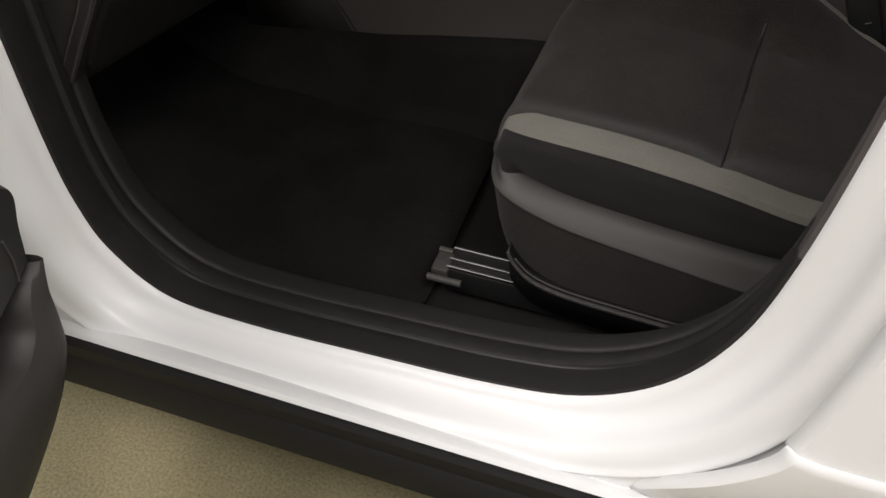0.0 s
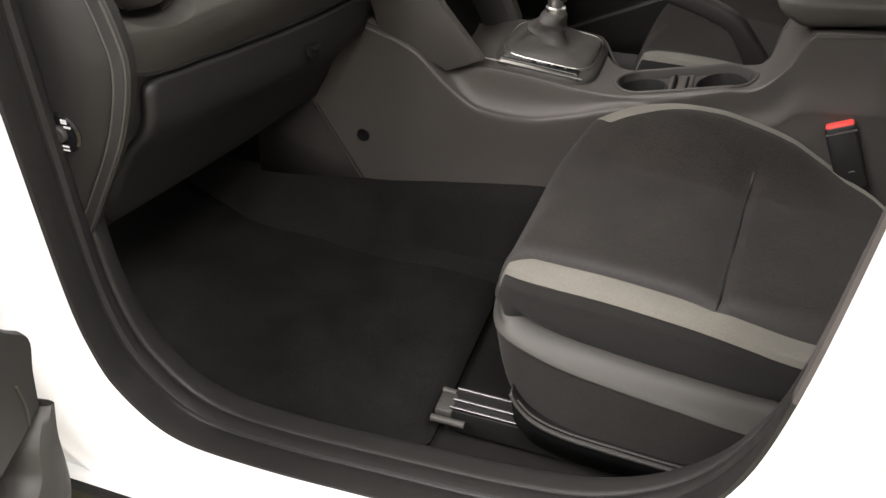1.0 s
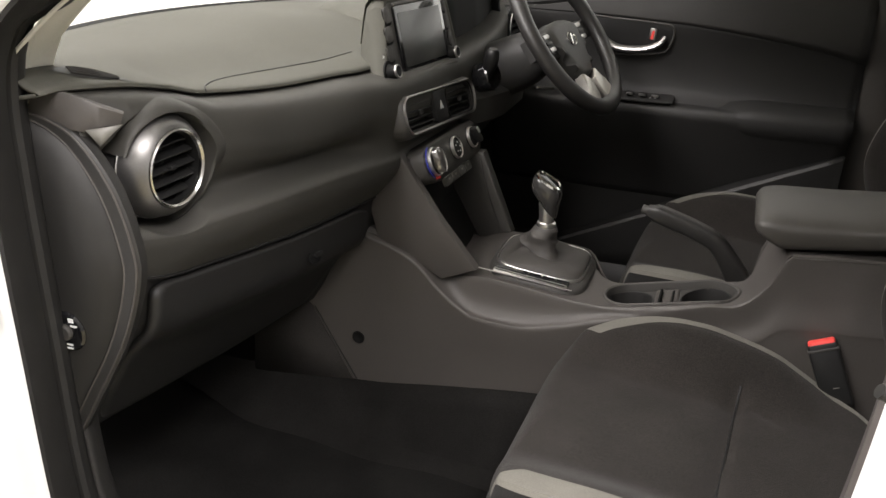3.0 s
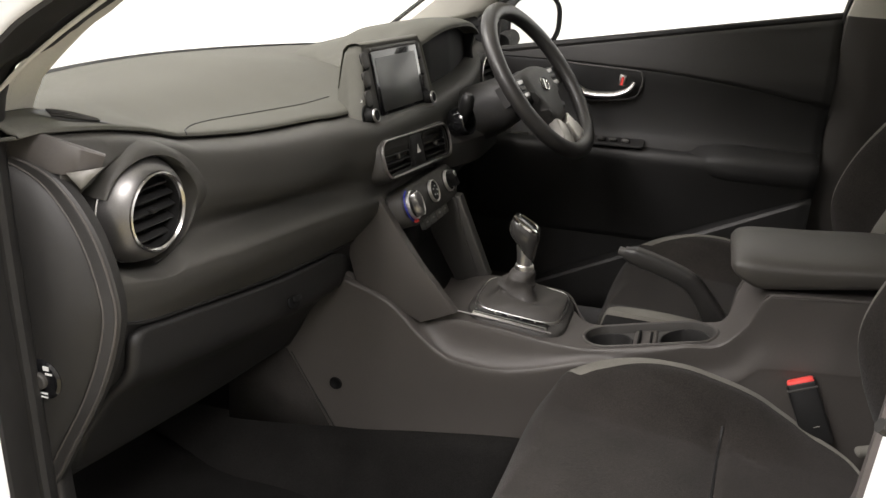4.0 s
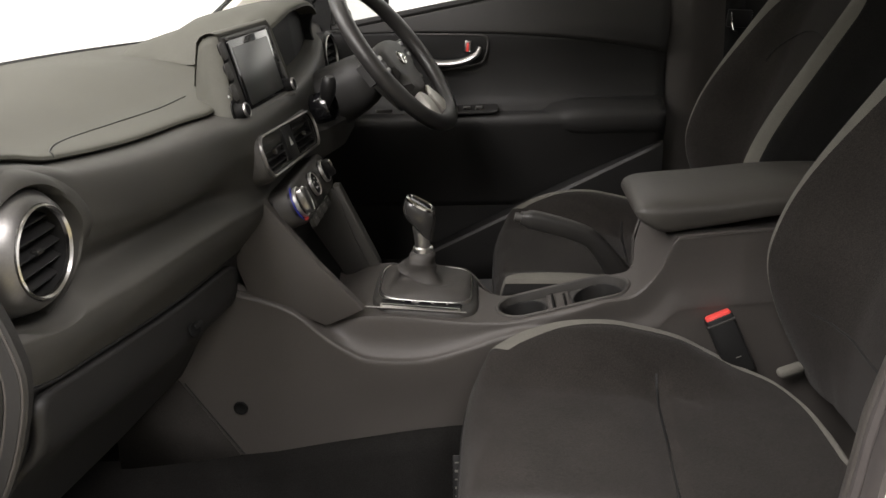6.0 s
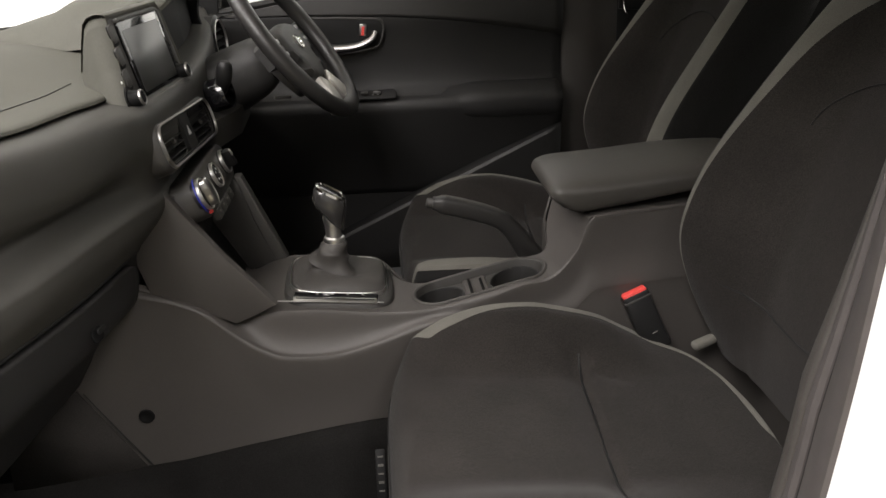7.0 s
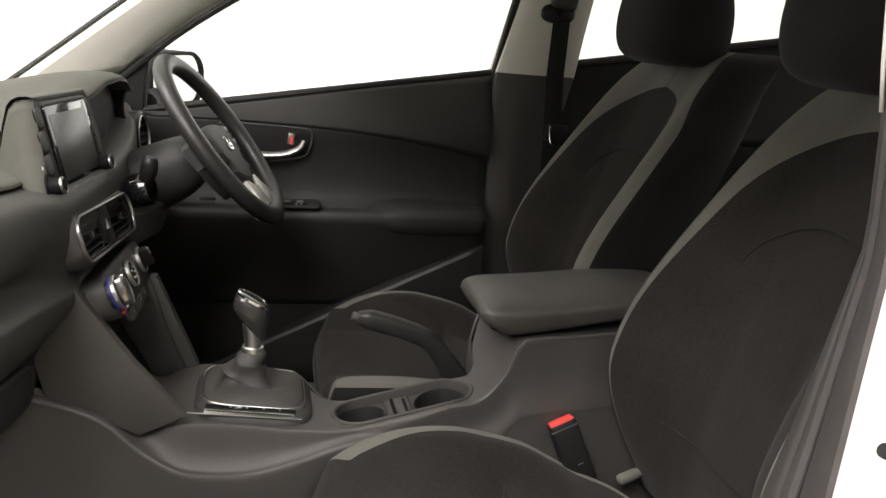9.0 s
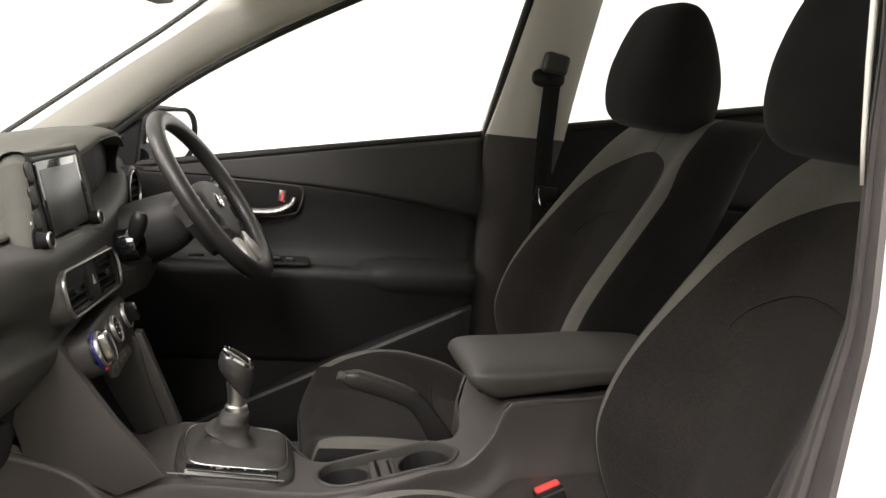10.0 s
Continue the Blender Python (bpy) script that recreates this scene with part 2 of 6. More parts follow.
plane_sheet("ground", [(-6, -6, 0), (6, -6, 0), (6, 6, 0), (-6, 6, 0)], M_CONCRETE, "beige speckled concrete showroom floor under the car", "floor", solid=0.2)
W = 3.9
M_WALL = mat("grey_wall_paint", (0.30, 0.30, 0.29), rough=0.9, mottle=0.06, mscale=2)
# Three of the added walls glow as fill; the south one is plain grey.
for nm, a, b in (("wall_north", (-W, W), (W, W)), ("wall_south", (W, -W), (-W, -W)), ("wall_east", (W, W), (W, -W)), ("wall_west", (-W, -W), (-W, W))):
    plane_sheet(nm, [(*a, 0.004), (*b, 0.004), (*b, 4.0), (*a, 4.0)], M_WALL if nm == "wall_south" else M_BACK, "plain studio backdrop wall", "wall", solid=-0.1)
plane_sheet("ceiling", [(-W, -W, 4.0), (W, -W, 4.0), (W, W, 4.0), (-W, W, 4.0)], mat("ceiling_paint", (0.8, 0.8, 0.78), rough=0.9, mottle=0.03), "plain white studio ceiling above the car", "ceiling", solid=-0.1)

# ---- car body ----
car = thing("car_body", "white compact car body shell with black sill cladding", "car")

# Door opening: (x, z) of the line where rubber meets paint, passenger side.
APERTURE = [(-0.508, 0.62), (-0.512, 0.80), (-0.515, 0.98), (-0.512, 1.09), (-0.490, 1.155), (-0.450, 1.199), (-0.402, 1.233), (-0.24, 1.328), (-0.04, 1.425), (0.16, 1.475), (0.29, 1.46), (0.345, 1.38), (0.342, 1.22), (0.335, 1.05),
            (0.327, 0.88), (0.312, 0.71), (0.287, 0.59), (0.235, 0.495), (0.15, 0.432), (0.04, 0.407), (-0.12, 0.395), (-0.28, 0.387), (-0.40, 0.398), (-0.47, 0.46), (-0.497, 0.53)]


def lean(z):
    """How far the upper body leans in."""
    return max(0.0, z - 1.08) * 0.36


def lean_ring(z):
    return max(0.0, z - 1.12) * 0.17


def aperture_ring(section, n=132, side=-1, tuck=False, rear=None):
    """Sweeps (out, y) rows along the opening: out is away from its middle, y counted outward from the middle of the car."""
    c = cr([(x, 0, z) for x, z in APERTURE], n, closed=True)
    rows = []
    for i, p in enumerate(c):
        t = (c[(i + 1) % n] - c[i - 1]).normalized()
        nrm = Vector((t.z, 0, -t.x))
        if nrm.dot(p - Vector((-0.08, 0, 0.9))) < 0:
            nrm = -nrm
        k = 0.42 + 0.58 * abs(nrm.x) if nrm.z < 0 else 1.0
        w = min(1.0, max(0.0, -nrm.x) + max(0.0, -nrm.z))
        if nrm.x < 0 and nrm.z > 0:
            w += 7.5 * min(1.0, max(0.0, (nrm.z - 0.52) / 0.25))
        # The rear upright turns back more above the belt line.
        back_ = 0.032 * max(0.0, nrm.x) ** 2 * min(1.0, max(0.0, (p.z - 0.85) / 0.25))
        if tuck and nrm.x < -0.2 and nrm.z > 0.12:
            rows.append([p + nrm * (0.012 + 0.01 * (0.706 - y)) + Vector((0, side * (0.708 - 0.01 * (0.706 - y) - lean_ring(p.z)), 0)) for o, y in section])
            continue
        rows.append([p + nrm * (o * k + max(0.0, 0.785 - y) / 0.085 * (0.034 - 0.004 * w + back_)) + Vector((0, side * (y - lean_ring(p.z + nrm.z * o * k)), 0)) for o, y in section])
    if rear is None:
        return sheet(rows, close_u=True)
    # Either the rear upright alone or all the rest.
    ks = [i for i, p in enumerate(c) if p.x > 0.20 and 0.70 < p.z < 1.46]
    if not rear:
        ks = list(range(ks[-1], n)) + list(range(ks[0] + 1))
    return sheet([rows[i] for i in ks])


jamb = cr([(0.0, 0.772, 0), (0.0, 0.79, 0), (0.006, 0.80, 0), (0.022, 0.808, 0), (0.034, 0.822, 0), (0.040, 0.842, 0), (0.052, 0.852, 0), (0.066, 0.858, 0), (0.074, 0.864, 0), (0.078, 0.8625, 0), (0.083, 0.859, 0), (0.10, 0.860, 0), (0.15, 0.860, 0)], 40)
part("door_jamb", aperture_ring([(p.x, p.y) for p in jamb]), M_PAINT, car, "glossy white painted door jamb")

seal = [(0.003, 0.793), (-0.004, 0.790), (-0.007, 0.776), (-0.007, 0.757), (-0.008, 0.745), (-0.002, 0.742), (-0.002, 0.737), (-0.008, 0.735), (-0.013, 0.729), (-0.0145, 0.718), (-0.012, 0.709), (-0.004, 0.703)]
part("door_seal", aperture_ring(seal, rear=False), M_SEAL, car, "black ribbed rubber door seal")
# Rear upright of the same seal, lightened to look lit.
part("pillar_seal", aperture_ring(seal, rear=True), M_SEAL_LIT, car, "rubber door seal along the centre pillar, coloured lighter as if lit")
inner = cr([(-0.005, 0.706, 0), (-0.013, 0.703, 0), (-0.016, 0.694, 0), (-0.014, 0.672, 0), (-0.004, 0.656, 0), (0.03, 0.648, 0)], 14)
part("inner_trim", aperture_ring([(p.x, p.y) for p in inner], tuck=True, rear=False), M_FRAME, car, "dark grey plastic trim inside the door opening")
part("pillar_edge_trim", aperture_ring([(p.x, p.y) for p in inner], tuck=True, rear=True), M_CONS, car, "grey plastic trim along the centre pillar")
part("seal_groove", aperture_ring([(-0.003, 0.7425), (-0.0075, 0.740), (-0.003, 0.7375)]), M_BLACK, car)

# Sill: painted side and black cladding below.
xs = [-1.0 + 0.05 * i for i in range(56)]


def sill_rows(sec, side):
    return [[(x, side * y, z + 0.010 * max(0.0, x)) for y, z in sec] for x in xs]


for side in (-1, 1):
    part("sill", sheet(sill_rows([(0.70, 0.29), (0.80, 0.345), (0.840, 0.364), (0.856, 0.3755), (0.866, 0.381), (0.874, 0.3815), (0.879, 0.376), (0.866, 0.366)], side)), M_PAINT, car, "white painted sill")
    part("sill_cladding", sheet(sill_rows([(0.872, 0.372), (0.884, 0.3745), (0.888, 0.368), (0.885, 0.350), (0.882, 0.334), (0.887, 0.326), (0.886, 0.285), (0.878, 0.254), (0.86, 0.244), (0.70, 0.23), (0.5, 0.23)], side)), M_CLAD, car, "black grained plastic sill cladding")

part("sill_trim", sheet([[(x, 0.62, 0.312), (x, 0.68, 0.40), (x, 0.74, 0.43), (x, 0.79, 0.42)] for x in (-0.9, -0.3, 0.4, 1.2)]), M_GLOVE, car, "black inner sill trim on the driver's side", solid=0.004)

# Floor pan, tunnel carpet, bulkhead, roof, so that light comes only through the openings.
bm = sheet([[(x, y, z) for x, z in ((-1.0, 0.72), (-0.93, 0.50), (-0.82, 0.37), (-0.68, 0.315), (-0.3, 0.30), (0.2, 0.30), (0.9, 0.36), (1.9, 0.40))] for y in (-0.75, -0.5, -0.25, 0, 0.25, 0.5, 0.75)])
part("floor_pan", bm, M_CARPET, car, "black carpeted floor pan", solid=0.05)
bm = bmesh.new()
bm.faces.new([bm.verts.new(p) for p in ((-0.98, -0.78, 0.2), (-0.98, 0.78, 0.2), (-0.98, 0.78, 0.92), (-0.98, -0.78, 0.92))])
part("bulkhead", bm, M_CARPET, car, solid=0.02)
roof_tab = [(-0.16, 1.430), (0.1, 1.50), (0.5, 1.55), (1.0, 1.56), (1.55, 1.53), (1.9, 1.45)]
bm = sheet([[(x, y, z - 0.25 * max(0, abs(y) - 0.45) ** 2 * 2) for y in [0.06 * k for k in range(-10, 11)]] for x, z in [(p.x, p.z) for p in cr([(a, 0, b) for a, b in roof_tab], 24)]])
part("headliner", bm, M_HEADLINER, car, "pale grey woven headliner", solid=-0.03)
bm = sheet([[(x, y, z + 0.05 - 0.25 * max(0, abs(y) - 0.45) ** 2 * 2) for y in [0.06 * k for k in range(-11, 12)]] for x, z in [(p.x, p.z) for p in cr([(a - 0.02, 0, b) for a, b in roof_tab], 24)]])
part("roof", bm, M_PAINT, car, "white painted roof panel", solid=0.01)
bm = sheet([[(1.86, y, z) for y in (-0.7, 0, 0.7)] for z in (0.35, 0.8, 1.06)])
part("tailgate_trim", bm, M_DOOR, car, solid=0.03)


for s in (1, -1):
    outer_l = cr([(-0.64, s * 0.675, 1.035), (-0.50, s * 0.662, 1.145), (-0.39, s * 0.65, 1.232), (-0.28, s * 0.635, 1.318), (-0.17, s * 0.61, 1.41)], 16)
    inner_l = cr([(-0.40, s * 0.715, 1.10), (-0.285, s * 0.70, 1.20), (-0.16, s * 0.685, 1.288), (-0.03, s * 0.665, 1.368), (0.12, s * 0.63, 1.45)], 16)
    if s < 0:
        inner_l = cr([(-0.550, -0.706, 1.080), (-0.538, -0.704, 1.116), (-0.516, -0.702, 1.146), (-0.452, -0.698, 1.198), (-0.345, -0.688, 1.270), (-0.20, -0.668, 1.358), (0.02, -0.625, 1.46)], 16)
        outer_l = cr([(-0.556, -0.660, 1.078), (-0.541, -0.663, 1.114), (-0.518, -0.664, 1.141), (-0.450, -0.664, 1.200), (-0.345, -0.655, 1.278), (-0.20, -0.640, 1.372), (0.0, -0.605, 1.47)], 16)
    rows = []
    for a, b in zip(outer_l, inner_l):
        d = b - a
        rows.append([a + Vector((-0.004, s * 0.03, 0.004)), a, a + d * 0.12 + Vector((0.005, -s * 0.012, 0)), a + d * 0.4 + Vector((0, -s * 0.014, 0)), a + d * 0.75 + Vector((0, -s * 0.006, 0)), b, b + Vector((0.006, s * 0.03, -0.01))])
    part("pillar_trim", sheet(rows), M_PILLAR, car, "pale cloth windscreen pillar trim", solid=-0.004)
    part("windscreen_edge", tube([p + Vector((-0.004, s * 0.012, 0.006)) for p in outer_l], 0.006 if s > 0 else 0.003, 8), M_BLACK, car)
    if s > 0:
        part("window_channel", tube([p + Vector((0.010, s * 0.012, -0.012)) for p in inner_l], 0.008, 8), M_SEAL, car)
    if s > 0:
        part("pillar_skin", sheet([[p + Vector((-0.004, s * 0.03, 0.004)), p + Vector((0.0, s * 0.06, 0.02)), p + Vector((0.03, s * 0.085, 0.01))] for p in outer_l]), M_PAINT, car, solid=0.006)

# Windscreen glass and dark lower edge.
def ws_base(y):
    return -0.80 + 0.40 * y * y


rows = []
for i in range(9):
    u = i / 8
    rows.append([Vector((ws_base(y) * (1 - u) + (-0.20 + 0.10 * y * y) * u, y * (1 - 0.08 * u), 1.055 * (1 - u) + (1.425 - 0.03 * y * y) * u)) for y in [-0.70 + 0.07 * k for k in range(21)]])
ws = part("windscreen", sheet(rows), M_CLEAR, car, "clear laminated windscreen glass")
ws.visible_shadow = False
part("windscreen_band", sheet([[(ws_base(y) - 0.012, y, 1.064 - 0.060 * y), (ws_base(y) - 0.003, y, 1.066 - 0.060 * y), (ws_base(y) + 0.004, y, 1.058 - 0.060 * y)] for y in [-0.70 + 0.02 * k for k in range(71)]]), M_BLACK, car, solid=0.003)
bm = sheet([[(-1.9, y, 0.70), (-1.2, y, 0.90), (-0.86, y, 0.97)] for y in (-0.8, -0.4, 0, 0.4, 0.8)])
part("bonnet", bm, M_PAINT, car, "white painted bonnet", solid=0.02)

# ---- dashboard ----
dash = thing("dashboard", "dark grey soft-grained dashboard below the windscreen", "dashboard")
# Rows over y: front edge of the top pad (x, z), then belly, lip, glovebox top, glovebox foot.
DASH = [
    (-0.70, -0.497, 1.089, -0.466, 1.045, -0.432, 0.918, -0.438, 0.870, -0.575, 0.610),
    (-0.62, -0.478, 1.079, -0.448, 1.020, -0.414, 0.903, -0.431, 0.842, -0.570, 0.600),
    (-0.54, -0.470, 1.060, -0.426, 0.999, -0.394, 0.900, -0.420, 0.830, -0.560, 0.593),
    (-0.50, -0.463, 1.047, -0.415, 0.988, -0.384, 0.897, -0.415, 0.824, -0.555, 0.590),
    (-0.35, -0.435, 1.027, -0.384, 0.966, -0.362, 0.886, -0.395, 0.805, -0.535, 0.580),
    (-0.20, -0.414, 1.016, -0.354, 0.962, -0.340, 0.874, -0.377, 0.793, -0.515, 0.575),
    (-0.12, -0.400, 1.010, -0.330, 0.955, -0.330, 0.868, -0.369, 0.788, -0.505, 0.570),
    (0.18, -0.385, 1.006, -0.318, 0.946, -0.325, 0.866, -0.350, 0.788, -0.500, 0.570),
    (0.45, -0.390, 1.012, -0.325, 0.952, -0.328, 0.868, -0.355, 0.790, -0.505, 0.570),
    (0.60, -0.385, 1.036, -0.345, 0.985, -0.345, 0.890, -0.375, 0.805, -0.530, 0.575),
    (0.72, -0.400, 1.048, -0.370, 0.990, -0.370, 0.895, -0.400, 0.810, -0.545, 0.580),
]
ys = [-0.70 + 0.02 * k for k in range(72)]


def smooth_step(t):
    t = min(1.0, max(0.0, t))
    return t * t * (3 - 2 * t)


def dash_face(y):
    ex, ez, bx, bz, lx, lz, gx, gz, fx, fz = lerp_tab(DASH, y)
    e_ = min(1.0, max(0.0, (y + 0.70) / 0.06))
    g_ = smooth_step((-0.13 - y) / 0.16)
    c_ = 0.029 * (1 - smooth_step((-0.10 - y) / 0.18))
    return [Vector((ex - 0.024, y, ez - 0.003)), Vector((ex + 0.003, y, ez - 0.006)), Vector((ex + (0.45 + 0.35 * e_) * (bx - ex) - 0.005 + 0.008 * e_, y, ez - 0.30 * (ez - bz))), Vector((bx - 0.006 + (0.006 + 0.008 * g_) * e_, y, bz)), Vector((bx - 0.014 + (0.005 + 0.012 * g_) * e_ + 0.3 * c_, y, bz - 0.026)), Vector((lx - 0.035 - 0.010 * g_ + c_, y, lz + 0.032)), Vector((lx - 0.006, y, lz + 0.010)), Vector((lx, y, lz - 0.004)), Vector((lx - 0.008, y, lz - 0.03)), Vector((gx - 0.004, y, gz + 0.006))]


VENT_Y, VENT_Z = -0.606, 0.982


def dimple(p):
    """Leaves room for the round vent in the dashboard face."""
    dy, dz = p.y - VENT_Y, p.z - VENT_Z
    d = math.hypot(dy * (0.86 if dy < 0 else 1.0), dz * (0.95 if dz < 0 else 1.0))
    k = 0.010
    lim = -0.484 + max(0.0, d - 0.0685) * 11
    h = min(1.0, max(0.0, 0.5 + 0.5 * (lim - p.x) / k))
    return Vector((lim + (p.x - lim) * h - k * h * (1 - h), p.y, p.z))


def top_row(y):
    ex, ez = lerp_tab(DASH, y)[:2]
    w = ws_base(max(-0.69, min(0.69, y)))
    hump = 0.018 * math.exp(-((y + 0.02) / 0.16) ** 2)
    zb = 1.062 - 0.060 * y
    pts = [(w, y, zb), (w * 0.75 + ex * 0.25, y, zb * 0.75 + ez * 0.25 + 0.007 + hump * 0.6), (w * 0.5 + ex * 0.5, y, (zb + ez) / 2 + 0.011 + hump * 0.8), (w * 0.22 + ex * 0.78, y, ez + 0.0135 + hump * 0.3), (ex - 0.012, y, ez + 0.0065), (ex + 0.001, y, ez + 0.0035), (ex + 0.004, y, ez + 0.0005), (ex + 0.002, y, ez - 0.003), (ex - 0.03, y, ez - 0.010)]
    return cr(pts, 26)


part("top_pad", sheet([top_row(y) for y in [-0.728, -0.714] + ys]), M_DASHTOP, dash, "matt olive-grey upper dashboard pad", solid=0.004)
part("face_panel", sheet([[dimple(p) for p in cr(dash_face(y), 180)] for y in [-0.70 + 0.0016 * k for k in range(125)] + [-0.50 + 0.01 * k for k in range(12)] + [-0.38 + 0.02 * k for k in range(56)]]), M_DASH, dash, "dark grey curved dashboard face", solid=0.004)


def lower_row(y):
    ex, ez, bx, bz, lx, lz, gx, gz, fx, fz = lerp_tab(DASH, y)
    return cr([(gx - 0.006, y, gz + 0.004), (gx - 0.016, y, gz - 0.004), (gx - 0.030, y, gz - 0.07), (gx * 0.5 + fx * 0.5 - 0.012, y, (gz + fz) / 2 - 0.005), (fx, y, fz), (fx - 0.12, y, fz + 0.02), (fx - 0.3, y, fz + 0.06)], 18)


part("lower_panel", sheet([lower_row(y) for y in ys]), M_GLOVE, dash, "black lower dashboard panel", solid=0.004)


# Glovebox lid stands proud of the lower panel.
def glove_pt(u, v):
    """u across from the outer side, v down."""
    y = -0.655 + 0.50 * u
    ex, ez, bx, bz, lx, lz, gx, gz, fx, fz = lerp_tab(DASH, y)
    c = cr([(gx + 0.000, y, gz - 0.004), (gx - 0.012, y, gz - 0.07), (gx * 0.5 + fx * 0.5 + 0.008, y, (gz + fz) / 2 - 0.005), (fx + 0.014, y, fz + 0.006)], 21)
    k = v * 20
    i = min(int(k), 19)
    return c[i].lerp(c[i + 1], k - i)


def round_uv(u, v, ru, rv):
    """Pulls the square's corners in to round them."""
    cu, cv = min(max(u, ru), 1 - ru), min(max(v, rv), 1 - rv)
    du, dv = (u - cu) / ru, (v - cv) / rv
    l, m = math.hypot(du, dv), max(abs(du), abs(dv))
    if l > 1e-9:
        du, dv = du * m / l, dv * m / l
    return cu + du * ru, cv + dv * rv


N = 28
rows = []
for i in range(N + 1):
    row = []
    for j in range(N + 1):
        u, v = round_uv(i / N, j / N, 0.09, 0.14)
        row.append(glove_pt(u, v))
    rows.append(row)
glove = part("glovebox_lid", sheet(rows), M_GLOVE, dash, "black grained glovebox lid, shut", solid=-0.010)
gl = glove_pt(0.655, 0.22)
# Thin plate on the lid; the latch hollow's shade is its near-black colour.
part("latch_recess", slab(rrect(0.030, 0.018, 0.008), axes(gl + Vector((0.006, 0, 0)), (0.12, 1, -0.1), (-0.25, 0, 1)), 0.003, 0.001), M_VOID, glove, "near-black plate painted as the shaded latch hollow")
part("latch", slab(rrect(0.022, 0.008, 0.003), axes(gl + Vector((0.010, 0.006, 0.004)), (0.12, 1, -0.1), (-0.25, 0, 1)), 0.003, 0.0012), M_BLACK, glove)

def pad_z(x, y):
    """Height of the top pad."""
    c = top_row(y)
    for a, b in zip(c, c[1:]):
        if a.x <= x <= b.x:
            return a.z + (b.z - a.z) * (x - a.x) / max(1e-6, b.x - a.x)
    return c[0].z if x < c[0].x else lerp_tab(DASH, y)[1] + 0.008


# Seam of the soft pad on the passenger side.
seam = cr([(-0.456, -0.486, 0), (-0.468, -0.468, 0), (-0.483, -0.415, 0), (-0.485, -0.326, 0), (-0.467, -0.182, 0), (-0.454, -0.050, 0)], 32)
part("pad_seam", tube([Vector((p.x, p.y, pad_z(p.x, p.y) + 0.0002)) for p in seam], 0.0011, 6), M_BLACK, dash)

# End panel by the open door, with the airbag key switch.
END = [(-0.60, 1.065), (-0.54, 1.062), (-0.495, 1.052), (-0.462, 1.03), (-0.432, 0.985), (-0.415, 0.93), (-0.413, 0.88), (-0.44, 0.80), (-0.49, 0.71), (-0.545, 0.62), (-0.60, 0.58)]
crv = cr([(x, 0, z) for x, z in END], 40)
rows = [[Vector((p.x, -0.690, p.z)), Vector((p.x + 0.002, -0.704, p.z)), Vector((p.x - 0.004, -0.7085, p.z)), Vector((p.x - 0.018, -0.7085, p.z - 0.004)), Vector((p.x - 0.022, -0.705, p.z - 0.004))] for p in crv]
end_frame = part("end_frame", sheet(rows), M_FRAME, dash, "dark grey frame round the dashboard end")
# Paler tubes stand in for the highlights on the frame's rounded edges.
for dx_, dz_ in ((-0.0015, 0.0), (-0.0185, -0.004)):
    part("frame_highlight", tube([Vector((p.x + dx_, -0.7080, p.z + dz_)) for p in crv], 0.0013, 6), M_CONS, end_frame)
cin = [Vector((p.x - 0.021, -0.705, p.z - 0.004)) for p in crv]
part("end_panel", sheet([[p, Vector((p.x * 0.6 - 0.4 * 0.66, -0.7075, p.z)), Vector((-0.66, -0.705, p.z))] for p in cin]), M_ENDCAP, dash, "dark grey dashboard end cap", solid=-0.003)
sw = (-0.522, -0.7095, 0.795)
switch = part("airbag_switch", lathe([(0.0, 0.004), (0.012, 0.004), (0.023, 0.0035), (0.0262, 0.001), (0.0262, -0.004)], axes(sw, (1, 0, 0), (0, 0, 1)) , 28), M_GLOSS, dash, "round black airbag key switch")
part("key_slot", lathe([(0.0, 0.010), (0.009, 0.0095), (0.0105, 0.008), (0.0105, 0.003)], axes(sw, (1, 0, 0), (0, 0, 1)), 24), M_TRIM, switch)
for dx, dz, w, h in ((-0.017, 0.014, 0.009, 0.008), (0.010, 0.017, 0.010, 0.009), (0.013, 0.010, 0.012, 0.004), (-0.017, 0.006, 0.009, 0.004), (0.0, -0.0165, 0.022, 0.0035), (0.002, -0.0215, 0.016, 0.003)):
    part("print_bar", rbox(pose(sw[0] + dx, sw[1] - 0.0045, sw[2] + dz), w * 0.75, 0.0008, h * 0.6, 0), M_WHITE, switch, smooth=False)

# Round side vent.
vc = Vector((-0.428, -0.604, 0.982))
vn = Vector((0.99, -0.09, 0.08)).normalized()
vm = axes(vc, Vector((0, 0, 1)).cross(vn), (0, 0, 1))
vent = part("side_vent", lathe([(0.0670, -0.060), (0.0668, -0.030), (0.0652, -0.021), (0.0605, -0.008), (0.0540, 0.002), (0.0485, 0.0055), (0.0470, 0.003)], vm, 48), M_BARREL, dash, "round air vent in a brushed silver barrel")
part("vent_ring", lathe([(0.0478, 0.003), (0.0474, 0.0072), (0.0458, 0.0086), (0.0436, 0.006), (0.0432, 0.001)], vm, 48), M_RING, vent, "satin chrome vent ring")
# Thin chrome ring added to draw the glint along the barrel's rim.
part("barrel_edge_glint", lathe([(0.0666, -0.0285), (0.0674, -0.0275), (0.0674, -0.0255), (0.0662, -0.0245)], vm, 64), M_RING, vent, "added chrome ring for the glint on the barrel's edge")
part("vent_throat", lathe([(0.0433, 0.002), (0.0416, -0.006), (0.0416, -0.030)], vm, 48), M_VOID, vent)
part("vent_back", lathe([(0.046, -0.03), (0.0, -0.03)], vm, 32), M_VOID, vent)
